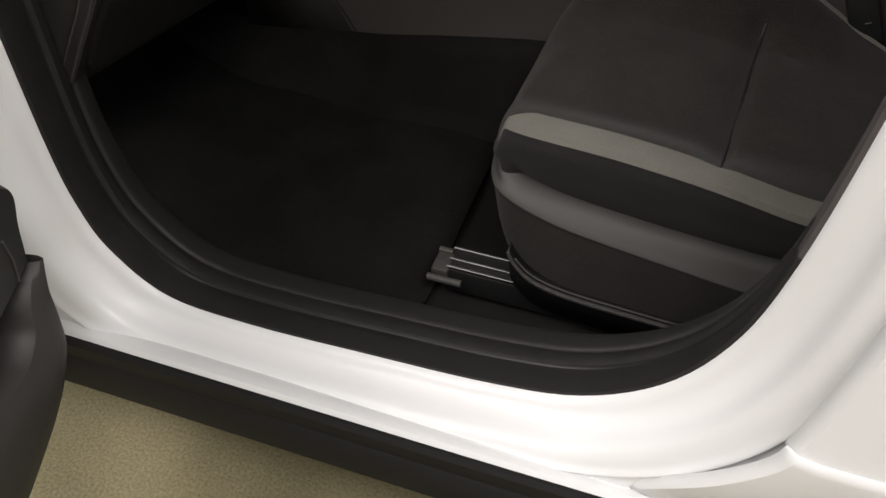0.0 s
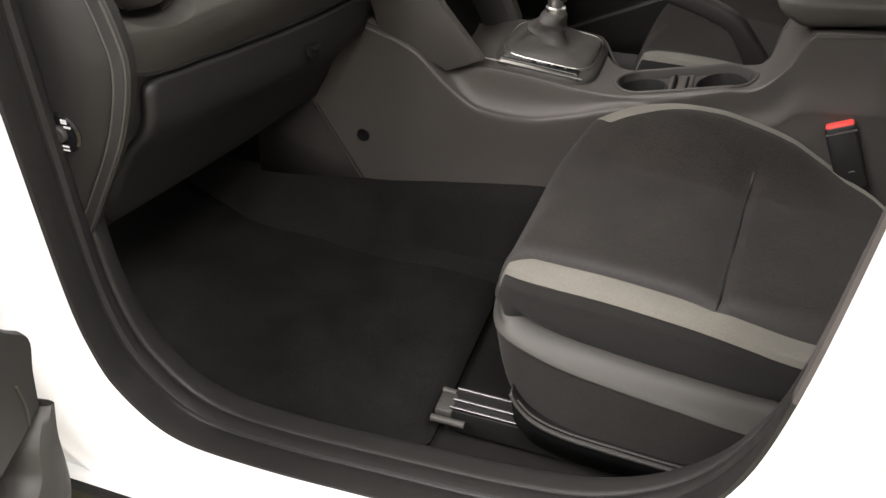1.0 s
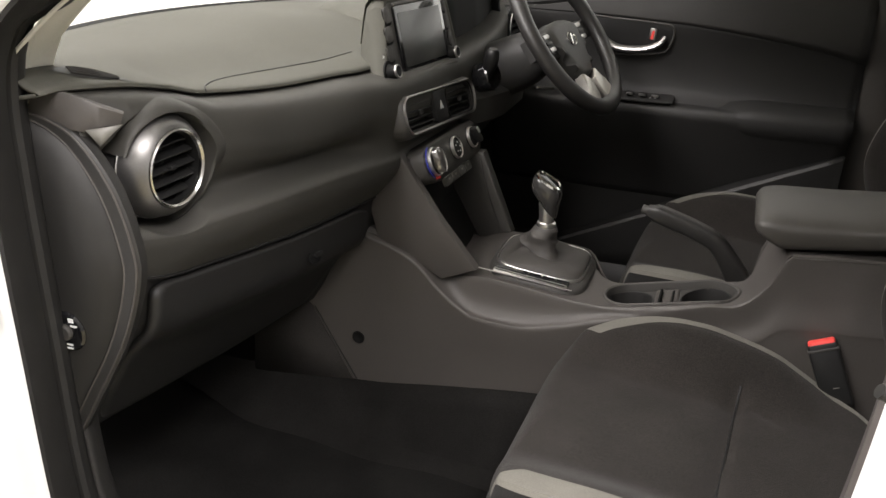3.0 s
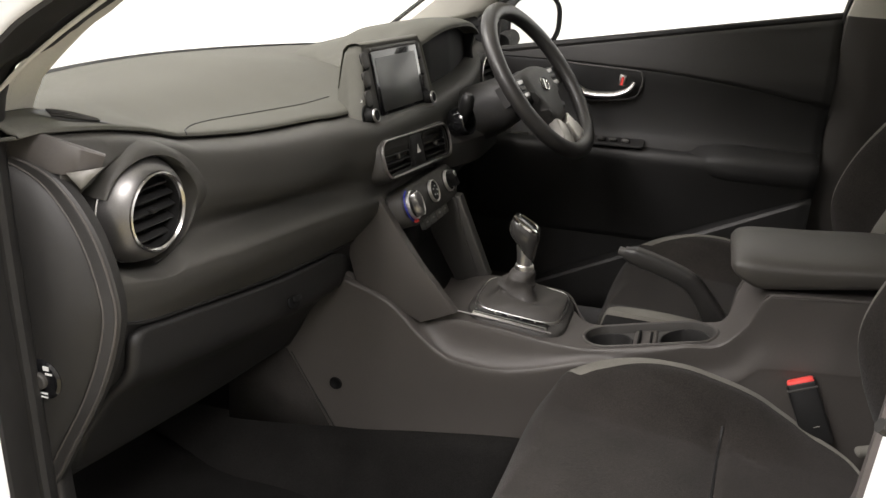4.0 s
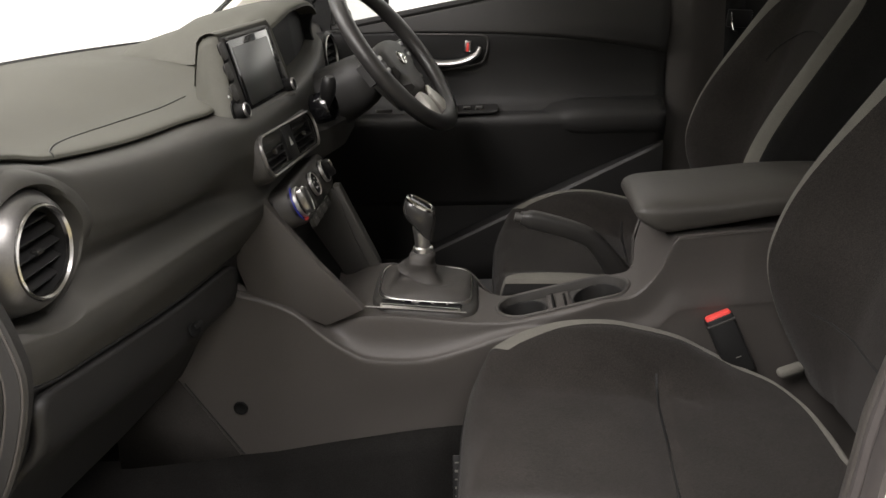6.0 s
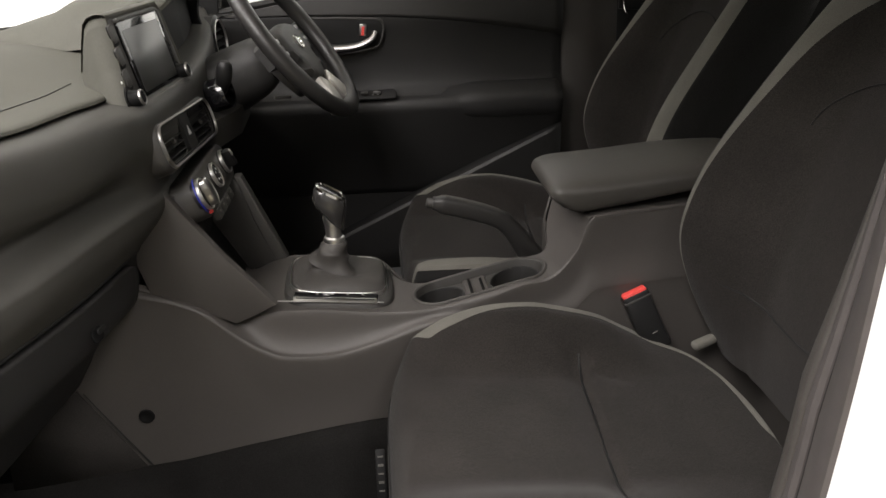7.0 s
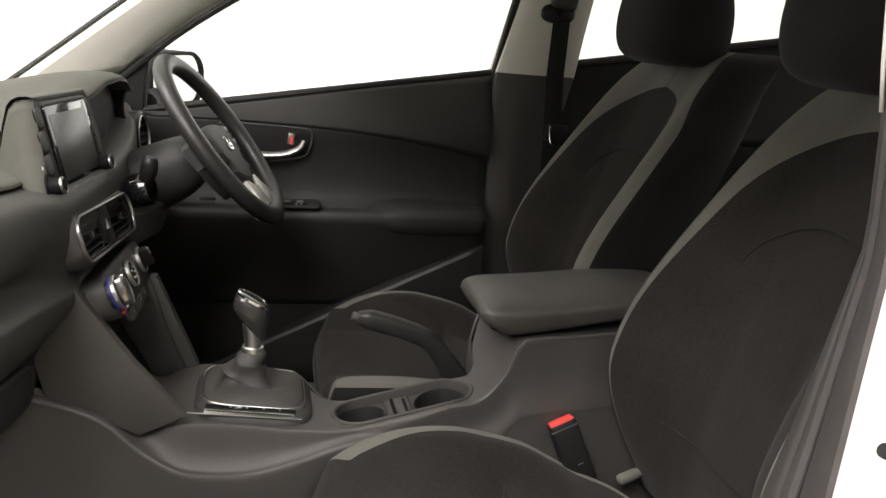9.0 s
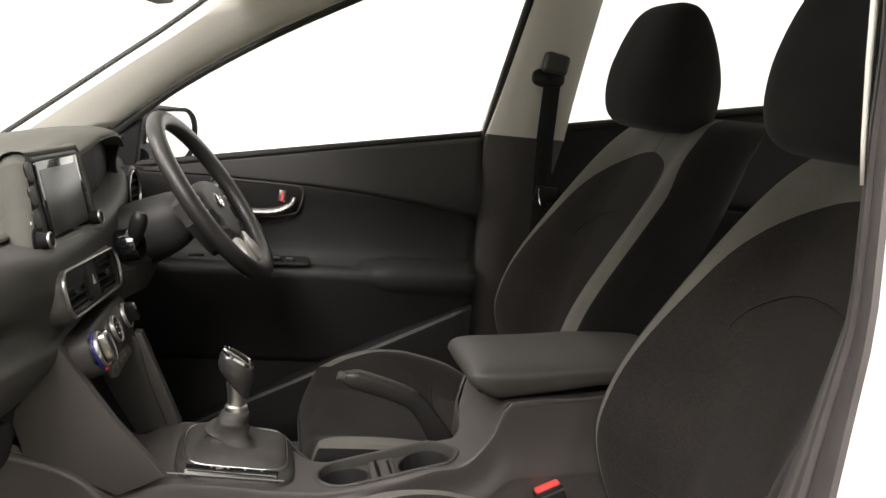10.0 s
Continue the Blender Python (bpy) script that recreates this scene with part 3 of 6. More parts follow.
for k in range(5):
    h = -0.031 + 0.0155 * k
    w = 2 * math.sqrt(0.0416 ** 2 - h * h)
    part("slat", rbox(vm @ pose(0, h, -0.009, 25, 0, 0), w, 0.0020, 0.014, 0.0006, 1), M_BLACK, vent)
part("slat_tab", rbox(vm @ pose(0.0, 0.0, -0.003), 0.010, 0.005, 0.010, 0.001, 1), M_BLACK, vent)
part("vent_bar", rbox(vm @ pose(0.0, 0.0, -0.018), 0.004, 0.080, 0.004, 0.001, 1), M_BLACK, vent)
# Moulded brow round the vent, following the dashboard face.
def face_x(y, z):
    c = cr(dash_face(max(-0.70, y)), 40)
    for a, b in zip(c, c[1:]):
        if a.z >= z >= b.z:
            return a.x + (b.x - a.x) * (a.z - z) / max(1e-6, a.z - b.z)
    return c[0].x if z > c[0].z else c[-1].x


rows = []
for k in range(73):
    u = k / 72
    a = radians(156 - 240 * u)
    e = smooth_step(u / 0.30) ** 0.7 if u < 0.5 else 1 - smooth_step((u - 0.60) / 0.40)
    ca, sa = math.cos(a), math.sin(a)
    tp = 1 - 0.09 * max(0.0, sa) ** 1.5
    row = []
    for j, (r, n) in enumerate(((0.0680, -0.060), (0.0690, -0.020 * e - 0.012), (0.0700, -0.004 * e - 0.010 * (1 - e)), (0.0722, 0.0 * e - 0.012 * (1 - e)), (0.0722 + 0.0055 * e, -0.002 - 0.011 * (1 - e)), (0.0722 + 0.0105 * e, -0.008 - 0.008 * (1 - e)), (0.0722 + 0.0145 * e, -0.018 - 0.006 * (1 - e)), (0.0722 + 0.0180 * e, -0.045))):
        p = vm @ Vector((r * tp * ca, r * tp * sa, n + 0.006 * max(0.0, ca) - 0.002 * max(0.0, sa)))
        if j >= 2 and 0.3 < u < 0.8:
            p.x = max(p.x, face_x(p.y, p.z) + (0.0035, 0.004, 0.003, 0.0015, 0.0003, -0.004)[j - 2])
        row.append(p)
    rows.append(row)
part("vent_brow", sheet(rows), M_DASH, dash, "dark brow moulded round the vent")
# Corner piece between the pad, the vent and the end frame.
up_e = [(-0.549, -0.700, 1.090), (-0.510, -0.700, 1.0895), (-0.487, -0.697, 1.085), (-0.463, -0.692, 1.078), (-0.446, -0.683, 1.071), (-0.433, -0.674, 1.0645)]
lo_e = [(-0.540, -0.705, 1.056), (-0.503, -0.704, 1.053), (-0.482, -0.703, 1.047), (-0.465, -0.697, 1.045), (-0.452, -0.686, 1.048), (-0.440, -0.674, 1.049)]
rows = []
for u, l in zip(cr(up_e, 20), cr(lo_e, 20)):
    rows.append([u + Vector((-0.035, 0.035, -0.012)), u + Vector((-0.003, 0.004, 0.0006)), u, u.lerp(l, 0.08) + Vector((0.001, -0.0015, 0)), u.lerp(l, 0.9) + Vector((0.001, -0.0015, 0)), l, l + Vector((-0.004, 0.012, -0.002))])
part("corner_ledge", sheet(rows), M_CONS, dash, "grey corner piece beside the vent")
wv = [Vector((-0.464, -0.7005, 1.0475)), Vector((-0.430, -0.683, 1.0535)), Vector((-0.452, -0.695, 1.030))]
part("corner_wedge", sheet([[wv[0], wv[0].lerp(wv[1], 0.5), wv[1]], [wv[0].lerp(wv[2], 0.5), wv[0].lerp(wv[1], 0.5).lerp(wv[2], 0.5), wv[1].lerp(wv[2], 0.5)], [wv[2], wv[2] + Vector((0.0005, 0, 0)), wv[2] + Vector((0.001, 0, 0))]]), M_GREYEDGE, dash, "pale grey corner wedge", solid=0.003)
# Defroster slot on the pad.
tipa, tipb = Vector((-0.524, -0.678, 0)), Vector((-0.474, -0.600, 0))
rows = []
for k in range(17):
    u = k / 16
    p = tipa.lerp(tipb, u)
    w = 0.0004 + 0.030 * (math.sin(math.pi * u ** 0.75)) ** 1.2
    side = Vector((-0.84, 0.54, 0))
    rows.append([Vector((q.x, q.y, pad_z(q.x, q.y) + 0.0012)) for q in (p + side * w * f for f in (-0.25, 0.05, 0.4, 0.75))])
slot_ = part("defrost_slot", sheet(rows), M_BLACK, dash, "lens-shaped defroster slot")
for k in range(4):
    pts = []
    for m in range(4, 14):
        u = m / 16
        w = 0.030 * (math.sin(math.pi * u ** 0.75)) ** 1.2
        q = tipa.lerp(tipb, u) + Vector((-0.84, 0.54, 0)) * w * (-0.05 + 0.2 * k)
        pts.append((q.x, q.y, pad_z(q.x, q.y) + 0.0022))
    part("defrost_slat", tube(pts, 0.0012, 5), M_TRIM, slot_)

# ---- display ----
display = thing("display_unit", "upright infotainment display with buttons and two knobs", "display")
DO = Vector((-0.362, 0.021, 1.045))
dm = axes(DO, (0.09, 1, -0.03), (-0.26, 0.02, 1))
HOUSE = [(-0.105, 0.058), (-0.099, 0.070), (-0.086, 0.0760), (0.130, 0.0760), (0.148, 0.071), (0.157, 0.058), (0.166, -0.010), (0.172, -0.078), (-0.142, -0.078), (-0.1435, -0.070), (-0.120, 0.0)]
PLATE = [(-0.096, 0.056), (-0.090, 0.064), (-0.080, 0.0672), (0.128, 0.0672), (0.140, 0.064), (0.146, 0.055), (0.156, -0.010), (0.161, -0.070), (-0.138, -0.062), (-0.116, 0.0)]
rows = []
for w, sx, sv in ((-0.001, 0.925, 0.925), (0.0015, 0.945, 0.945), (0.0015, 0.965, 0.970), (-0.003, 0.988, 0.990), (-0.012, 1.0, 1.0), (-0.022, 0.995, 0.99), (-0.032, 0.965, 0.95), (-0.048, 0.88, 0.80), (-0.070, 0.78, 0.55)):
    loop = cr([(0.02 + (u - 0.02) * sx, -0.078 + (v + 0.078) * sv, 0) for u, v in HOUSE for _ in (0, 1)], 90, closed=True)
    rows.append([dm @ Vector((p.x, p.y, w)) for p in loop])
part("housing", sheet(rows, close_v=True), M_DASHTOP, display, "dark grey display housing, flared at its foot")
part("bezel", slab(PLATE[::-1], dm @ pose(0, 0, -0.006), 0.006, 0.002), M_TRIM, display, "satin charcoal bezel")
part("screen_frame", slab(rrect(0.188, 0.110, 0.004), dm @ pose(0.023, 0.003, -0.002), 0.0065, 0.001), M_GLOSS, display)
part("screen", slab(rrect(0.166, 0.092, 0.003), dm @ pose(0.022, 0.000, 0.0040), 0.001, 0.0003), M_SCREEN, display, "dark glossy touch screen, switched off")
part("screen_visor", slab(rrect(0.186, 0.006, 0.002), dm @ pose(0.023, 0.0605, 0.0), 0.006, 0.002), M_TRIM, display)
for s, u0, slant in ((-1, -0.093, -0.20), (1, 0.131, 0.10)):
    for k, v in enumerate((0.044, 0.013, -0.018)):
        u = u0 + slant * (0.044 - v) * (1 if s < 0 else 0.7)
        part("button_gap", slab(rrect(0.024 if s < 0 else 0.015, 0.030, 0.006), dm @ pose(u, v - 0.001, 0.0, 0, 0, -s * 6), 0.0016, 0.0005), M_VOID, display)
        part("button", slab(rrect(0.022 if s < 0 else 0.013, 0.026, 0.006), dm @ pose(u, v + 0.0015, 0.0, 0, 0, -s * 6), 0.0036, 0.0016), M_TRIM, display)
    kn = dm @ pose(-0.121 if s < 0 else 0.123, -0.045, 0.0)
    part("knob_seat", lathe([(0.0, 0.0030), (0.0185, 0.0030), (0.0195, 0.001)], kn, 28), M_VOID, display)
    knob = part("knob", lathe([(0.0, 0.020), (0.008, 0.020), (0.0106, 0.018), (0.0116, 0.008), (0.015, 0.002)], kn, 28), M_VOID, display, "ribbed rotary knob")
    part("knob_ring", lathe([(0.0090, 0.0202), (0.0102, 0.0206), (0.0114, 0.0192), (0.0116, 0.0170)], kn, 28), M_SILVER, knob, "satin silver ring")
part("print_bar", rbox(dm @ pose(-0.132, -0.018, 0.0024), 0.004, 0.004, 0.0008, 0), M_WHITE, display, smooth=False)
part("print_bar", rbox(dm @ pose(-0.136, -0.056, 0.0024), 0.006, 0.002, 0.0008, 0), M_WHITE, display, smooth=False)
part("lower_ledge", slab(rrect(0.210, 0.010, 0.003), dm @ pose(0.030, -0.0605, 0.0), 0.012, 0.003), M_CONS, display, "grey ledge below the screen")

# ---- centre stack ----
stack = thing("centre_stack", "centre dashboard stack with vents and heater dials", "dashboard stack")
sm = axes((-0.310, 0.028, 0.927), (0.06, 1, -0.080), (-0.30, 0.0, 1))


def rring(loops, m):
    """A sheet through rounded rectangles (width, height, radius, depth)."""
    return sheet([[m @ Vector((x, y, d)) for x, y in rrect(w, h, r, 8)] for w, h, r, d in loops], close_v=True)


part("vent_panel", rring([(0.334, 0.080, 0.030, -0.05), (0.332, 0.078, 0.030, -0.014), (0.328, 0.074, 0.028, -0.005), (0.322, 0.068, 0.026, -0.001), (0.306, 0.054, 0.022, -0.004)], sm), M_TRIM, stack, "dark vent surround")
part("vent_frame", rring([(0.320, 0.066, 0.026, -0.004), (0.320, 0.066, 0.026, 0.002), (0.3170, 0.0630, 0.025, 0.0038), (0.3135, 0.0595, 0.024, 0.002), (0.312, 0.058, 0.024, -0.010)], sm), M_SILVER, stack, "thin satin frame round the twin vents")
part("vent_well", rring([(0.312, 0.058, 0.024, 0.000), (0.308, 0.056, 0.022, -0.030), (0.15, 0.02, 0.009, -0.032), (0.002, 0.002, 0.0005, -0.032)], sm), M_VOID, stack)
for sx in (-0.090, 0.090):
    cv = part("centre_vent", rring([(0.116, 0.054, 0.014, -0.006), (0.114, 0.052, 0.013, -0.004), (0.110, 0.049, 0.012, -0.006), (0.108, 0.047, 0.012, -0.022)], sm @ pose(sx, 0, 0)), M_BLACK, stack)
    for k in range(4):
        part("slat", rbox(sm @ pose(sx, -0.0175 + 0.0117 * k, -0.010, 22, 0, 0), 0.108, 0.0016, 0.012, 0.0004, 1), M_BLACK, cv)
    part("slat_tab", rbox(sm @ pose(sx, 0, -0.003), 0.010, 0.008, 0.006, 0.001, 1), M_TRIM, cv)
part("hazard_panel", slab(rrect(0.052, 0.055, 0.005), sm @ pose(0, 0, -0.012), 0.010, 0.002), M_BLACK, stack)
tri = [(-0.008, -0.006), (0.008, -0.006), (0, 0.009)]
part("hazard_mark", slab(tri, sm @ pose(0, 0, -0.002), 0.0008, 0), M_WHITE, stack, "pale hazard triangle")
hm = axes((-0.278, 0.020, 0.846), (0.03, 1, -0.03), (-0.42, 0, 1))
heater = part("heater_panel", slab(rrect(0.262, 0.068, 0.030), hm @ pose(0.004, 0.004, -0.05), 0.050, 0.006, 3), M_TRIM, stack, "heater panel with three dials")
for k, (sx, r) in enumerate(((-0.106, 0.0250), (-0.001, 0.0205), (0.085, 0.0205))):
    dmx = hm @ pose(sx, 0.007, 0.0)
    d = part("dial", lathe([(r, -0.006), (r, 0.005), (r - 0.001, 0.007), (r - 0.003, 0.005), (r - 0.005, 0.004), (r - 0.0065, 0.007), (0.0, 0.0075)], dmx, 36), M_BLACK, heater, "black heater dial")
    part("dial_ring", lathe([(r + 0.0004, 0.002), (r + 0.0004, 0.0065), (r - 0.0008, 0.0080), (r - 0.0026, 0.006)], dmx, 36), M_SATIN, d, "satin chrome dial ring")
    if k == 0:
        part("dial_grip", slab([(p.x, p.y) for p in cr([(-0.010, 0.019, 0), (0.002, 0.0215, 0), (0.013, 0.012, 0), (0.0135, -0.010, 0), (0.004, -0.0215, 0), (-0.008, -0.017, 0), (-0.011, 0.0, 0)], 28, closed=True)], dmx @ pose(0, 0, 0.006), 0.012, 0.004, 3), M_SILVER, d, "silver raised dial grip")
        part("grip_edge", tube(cr([dmx @ Vector(q) for q in ((0.002, 0.0212, 0.0165), (0.0128, 0.0118, 0.0170), (0.0132, -0.0098, 0.0170), (0.004, -0.0212, 0.0165))], 16), 0.0017, 8), M_SATIN, d, "bright grip edge")
        bm = bmesh.new()
        for q in range(12):
            a = 112 + 11 * q
            rbox(dmx @ pose(0.0285 * math.cos(radians(a)), 0.0285 * math.sin(radians(a)), 0.0015, 0, 0, a), 0.0026, 0.0060, 0.002, 0, bm=bm)
        part("cold_scale", bm, M_BLUE, d, "blue temperature scale", smooth=False)
        bm = bmesh.new()
        for q in range(3):
            a = 250 + 11 * q
            rbox(dmx @ pose(0.0285 * math.cos(radians(a)), 0.0285 * math.sin(radians(a)), 0.0015, 0, 0, a), 0.0040, 0.0060, 0.002, 0, bm=bm)
        part("warm_scale", bm, M_RED, d, "red temperature scale", smooth=False)
    elif k == 1:
        for q in range(5):
            part("print_bar", rbox(dmx @ pose(0.009 * math.cos(q * 1.3), 0.009 * math.sin(q * 1.3), 0.0078), 0.003, 0.003, 0.0006, 0), M_WHITE, d, smooth=False)
    else:
        part("dial_grip", rbox(dmx @ pose(0.004, 0.002, 0.012, 0, 0, 25), 0.012, 0.034, 0.018, 0.004), M_BLACK, d)
        part("grip_edge", rbox(dmx @ pose(-0.001, 0.010, 0.0212, 0, 0, 25), 0.006, 0.012, 0.003, 0.001), M_SATIN, d, "bright grip edge")
for k in range(4):
    b_ = part("heater_button", slab(rrect(0.031, 0.017, 0.003), hm @ pose(-0.069 + 0.033 * k, -0.036, -0.006), 0.008, 0.0015), M_VINYL, heater)
    part("print_bar", rbox(hm @ pose(-0.069 + 0.033 * k, -0.034, 0.0024), 0.007, 0.003, 0.0006, 0), M_GREYEDGE, b_, smooth=False)

# Flanks that run down to the console, with the open cubby between them.
# The far flank's darker plastic carries the shade on its inner side.
for y0, prof, m_ in ((-0.104, [(-0.332, 0.872), (-0.255, 0.765), (-0.186, 0.684), (-0.215, 0.670), (-0.25, 0.655), (-0.30, 0.681), (-0.372, 0.716), (-0.39, 0.78)], M_CONS), (0.128, [(-0.345, 0.872), (-0.260, 0.815), (-0.226, 0.738), (-0.196, 0.664), (-0.25, 0.645), (-0.30, 0.66), (-0.372, 0.70), (-0.39, 0.78)], M_TRIM)):
    part("flank", slab(prof, axes((0, y0, 0), (1, 0, 0), (0, 0, 1)), 0.018, 0.003), m_, stack, "grey wedge-shaped stack flank")
part("strut_edge", slab([(-0.262, 0.822), (-0.251, 0.822), (-0.215, 0.740), (-0.183, 0.666), (-0.205, 0.661), (-0.236, 0.736)], axes((0, 0.130, 0), (1, 0, 0), (0, 0, 1)), 0.024, 0.004, 3), M_VINYL, stack, "grey stack edge")
part("cubby_back", sheet([[(-0.325, y, 0.86), (-0.31, y, 0.74), (-0.255, y, 0.645)] for y in (-0.106, 0.0, 0.112)]), M_BLACK, stack, solid=0.004)

# ---- driver's cluster and column ----
cluster = thing("instrument_cluster", "dark hooded instrument cluster behind the wheel", "instruments")
# Face and flanks are near-black: the deep hollow's shade is their colour.
part("cluster_face", sheet([[(-0.400, y, 1.106), (-0.392, y, 1.06), (-0.385, y, 0.99), (-0.36, y, 0.93)] for y in (0.185, 0.3, 0.42, 0.56)]), M_VOID, cluster, solid=0.01)
for s, y0, bx_ in ((-1, 0.165, -0.100), (1, 0.565, -0.050)):
    edge = cr([(-0.300 + bx_, 0, 1.094), (-0.310 + bx_, 0, 1.064), (-0.312 + bx_, 0, 1.034), (-0.300 + bx_, 0, 1.0), (-0.280 + bx_, 0, 0.96), (-0.272 + bx_, 0, 0.93)], 20)
    part("hood_side", sheet([[(-0.47, y0, p.z - 0.02), ((p.x - 0.47) / 2, y0 + s * 0.003, p.z - 0.004), (p.x - 0.004, y0, p.z), (p.x, y0 - s * 0.002, p.z), (p.x - 0.002, y0 - s * 0.008, p.z), (-0.45, y0 - s * 0.012, p.z)] for p in edge]), M_VOID, cluster, "hood flank, blackened for the shade in the cluster hollow")
def over_pad(x, y, z):
    """A point of the hood, kept just above the pad behind its front edge."""
    return Vector((x, y, max(z, pad_z(x, y) + 0.0005) if x < -0.42 else z))


HOOD = [(-0.66, 1.060), (-0.55, 1.092), (-0.45, 1.114), (-0.385, 1.120), (-0.356, 1.1145), (-0.350, 1.1075), (-0.359, 1.1025), (-0.45, 1.095)]
rows = []
for k in range(33):
    f = -1 + k / 16
    y = 0.375 + 0.190 * math.copysign(abs(f) ** 0.8, f)
    drop = abs(f) ** 4
    rows.append([over_pad(p.x - 0.018 * abs(f) ** 6 * (1 if f < 0 else 0), y, p.y - drop * (0.016 + 0.06 * max(0.0, min(1.0, (-0.40 - p.x) / 0.08))) - 0.014 * (f + 1) / 2 + (0.010 * (1 - f * f) if p.x > -0.55 else 0)) for p in cr([(a, b, 0) for a, b in HOOD], 26)])
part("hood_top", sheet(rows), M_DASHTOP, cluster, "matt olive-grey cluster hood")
col_ax = cr([(-0.40, 0.37, 0.880), (-0.31, 0.37, 0.922), (-0.205, 0.37, 0.975)], 14)
rows = []
for i, p in enumerate(col_ax):
    hw, hh = lerp_tab([(0, 0.066, 0.060), (0.5, 0.070, 0.058), (0.85, 0.068, 0.050), (1.0, 0.058, 0.040)], i / 13)
    rows.append([p + Vector((-0.38 * hh * math.sin(q), hw * math.copysign(abs(math.cos(q)) ** 0.7, math.cos(q)), hh * math.copysign(abs(math.sin(q)) ** 0.7, math.sin(q)))) for q in (2 * math.pi * k / 32 for k in range(32))])
bm = sheet(rows, close_v=True)
cap(bm, rows[-1])
part("column_cover", bm, M_DOOR, cluster, "black moulded steering column cover")
part("tilt_lever", rbox(axes((-0.185, 0.316, 0.911), (0.028, 0.040, -0.008), (0, 0, 1)), 0.050, 0.006, 0.005, 0.002), M_VINYL, cluster, "grey column tilt lever")
for s in (1,):
    stalk = part("stalk", tube(cr([(-0.245, 0.37 + s * 0.045, 0.975), (-0.245, 0.37 + s * 0.10, 0.985), (-0.235, 0.37 + s * 0.165, 0.995)], 10), [0.007, 0.0075, 0.008, 0.008, 0.009, 0.011, 0.0125, 0.0125, 0.012, 0.009], 12), M_BLACK, cluster, "black column stalk")
ig = axes((-0.276, 0.226, 0.944), (0.2, 1, 0), (-0.3, 0, 1))
part("ignition_ring", lathe([(0.029, -0.03), (0.029, 0.003), (0.0275, 0.0055), (0.0255, 0.004), (0.024, -0.006), (0.0, -0.006)], ig, 28), M_GLOSS, cluster, "round ignition surround")
part("knee_panel", sheet([[(-0.35, y, 0.95), (-0.315 + b, y, 0.90), (-0.320 + b, y, 0.85), (-0.345, y, 0.80), (-0.45, y, 0.66)] for y, b in ((0.17, 0.0), (0.22, 0.03), (0.3, 0.055), (0.45, 0.055), (0.6, 0.02), (0.70, 0.0))]), M_TRIM, cluster, solid=0.01)

# ---- steering wheel ----
wheel = thing("steering_wheel", "black leather three-spoke steering wheel with a silver lower spoke", "steering wheel")
wc = Vector((-0.161, 0.37, 1.014))
wm = axes(wc, (0.13, 1, 0), (-math.sin(radians(38)), 0, math.cos(radians(38))))
R = 0.168
part("rim", lathe([(R + 0.0178 * math.cos(q), 0.0158 * math.sin(q)) for q in (2 * math.pi * k / 14 for k in range(14))], wm, 72, close=True), M_WHEEL, wheel, "stitched black leather rim")
hub = part("airbag_pad", slab([(p.x, p.y) for p in cr([(-0.075, 0.035, 0), (0, 0.052, 0), (0.075, 0.035, 0), (0.066, -0.02, 0), (0.048, -0.058, 0), (0.032, -0.078, 0), (0, -0.083, 0), (-0.032, -0.078, 0), (-0.048, -0.058, 0), (-0.066, -0.02, 0)], 40, closed=True)], wm @ pose(0, -0.014, -0.057), 0.060, 0.018, 5), M_DOORTOP, wheel, "black airbag pad")
em = wm @ pose(0, -0.012, 0.0025)
badge = part("badge", lathe([(0.0190, 0.0), (0.0190, 0.003), (0.0178, 0.0042), (0.0160, 0.003), (0.0155, 0.0)], em @ Matrix.Diagonal((1.15, 0.8, 1, 1)), 32), M_CHROME, hub, "oval chrome badge")
part("badge_bar", slab([(-0.009, -0.011), (-0.004, -0.012), (0.009, 0.011), (0.004, 0.012)], em @ pose(0, 0, 0.0005), 0.003, 0.0008), M_CHROME, badge)
for s in (-1, 1):
    spoke = part("spoke", slab([(s * a, b) for a, b in ((0.06, 0.03), (0.11, 0.026), (0.163, 0.03), (0.164, -0.012), (0.12, -0.016), (0.06, -0.03))], wm @ pose(0, -0.008, -0.032), 0.022, 0.006), M_DOOR, wheel)
    part("switch_pad", slab(rrect(0.040, 0.046, 0.008), wm @ pose(s * 0.096, -0.002, -0.012), 0.006, 0.002), M_BLACK, spoke)
    for k in range(3):
        part("switch", slab(rrect(0.028, 0.009, 0.003), wm @ pose(s * 0.096, 0.012 - 0.014 * k, -0.006), 0.003, 0.001), M_SILVER if k != 1 else M_TRIM, spoke)
for s in (-1, 1):
    part("lower_spoke", slab([(s * a, b) for a, b in ((0.010, -0.104), (0.036, -0.086), (0.056, -0.118), (0.076, -0.152), (0.035, -0.170), (0.012, -0.140))], wm @ pose(0, 0, -0.020), 0.024, 0.005), M_SPOKE, wheel, "silver lower spoke")


# Black stalk knob that points at the passenger, and the driver's round vent.
part("stalk_knob", tube(cr([(-0.290, 0.222, 0.940), (-0.280, 0.214, 0.958), (-0.274, 0.208, 0.978), (-0.270, 0.205, 1.002)], 12), [0.010, 0.0105, 0.011, 0.0115, 0.012, 0.0130, 0.0140, 0.0145, 0.0145, 0.014, 0.0125, 0.008], 14), M_BLACK, cluster, "black stalk end")
dv = axes((-0.335, 0.615, 0.975), (0.1, 1, 0), (-0.1, 0, 1))
dvent = part("driver_vent", lathe([(0.056, -0.03), (0.056, 0.0), (0.050, 0.006), (0.046, 0.0), (0.044, -0.02), (0.0, -0.02)], dv, 32), M_BLACK, dash, "round driver side air vent")
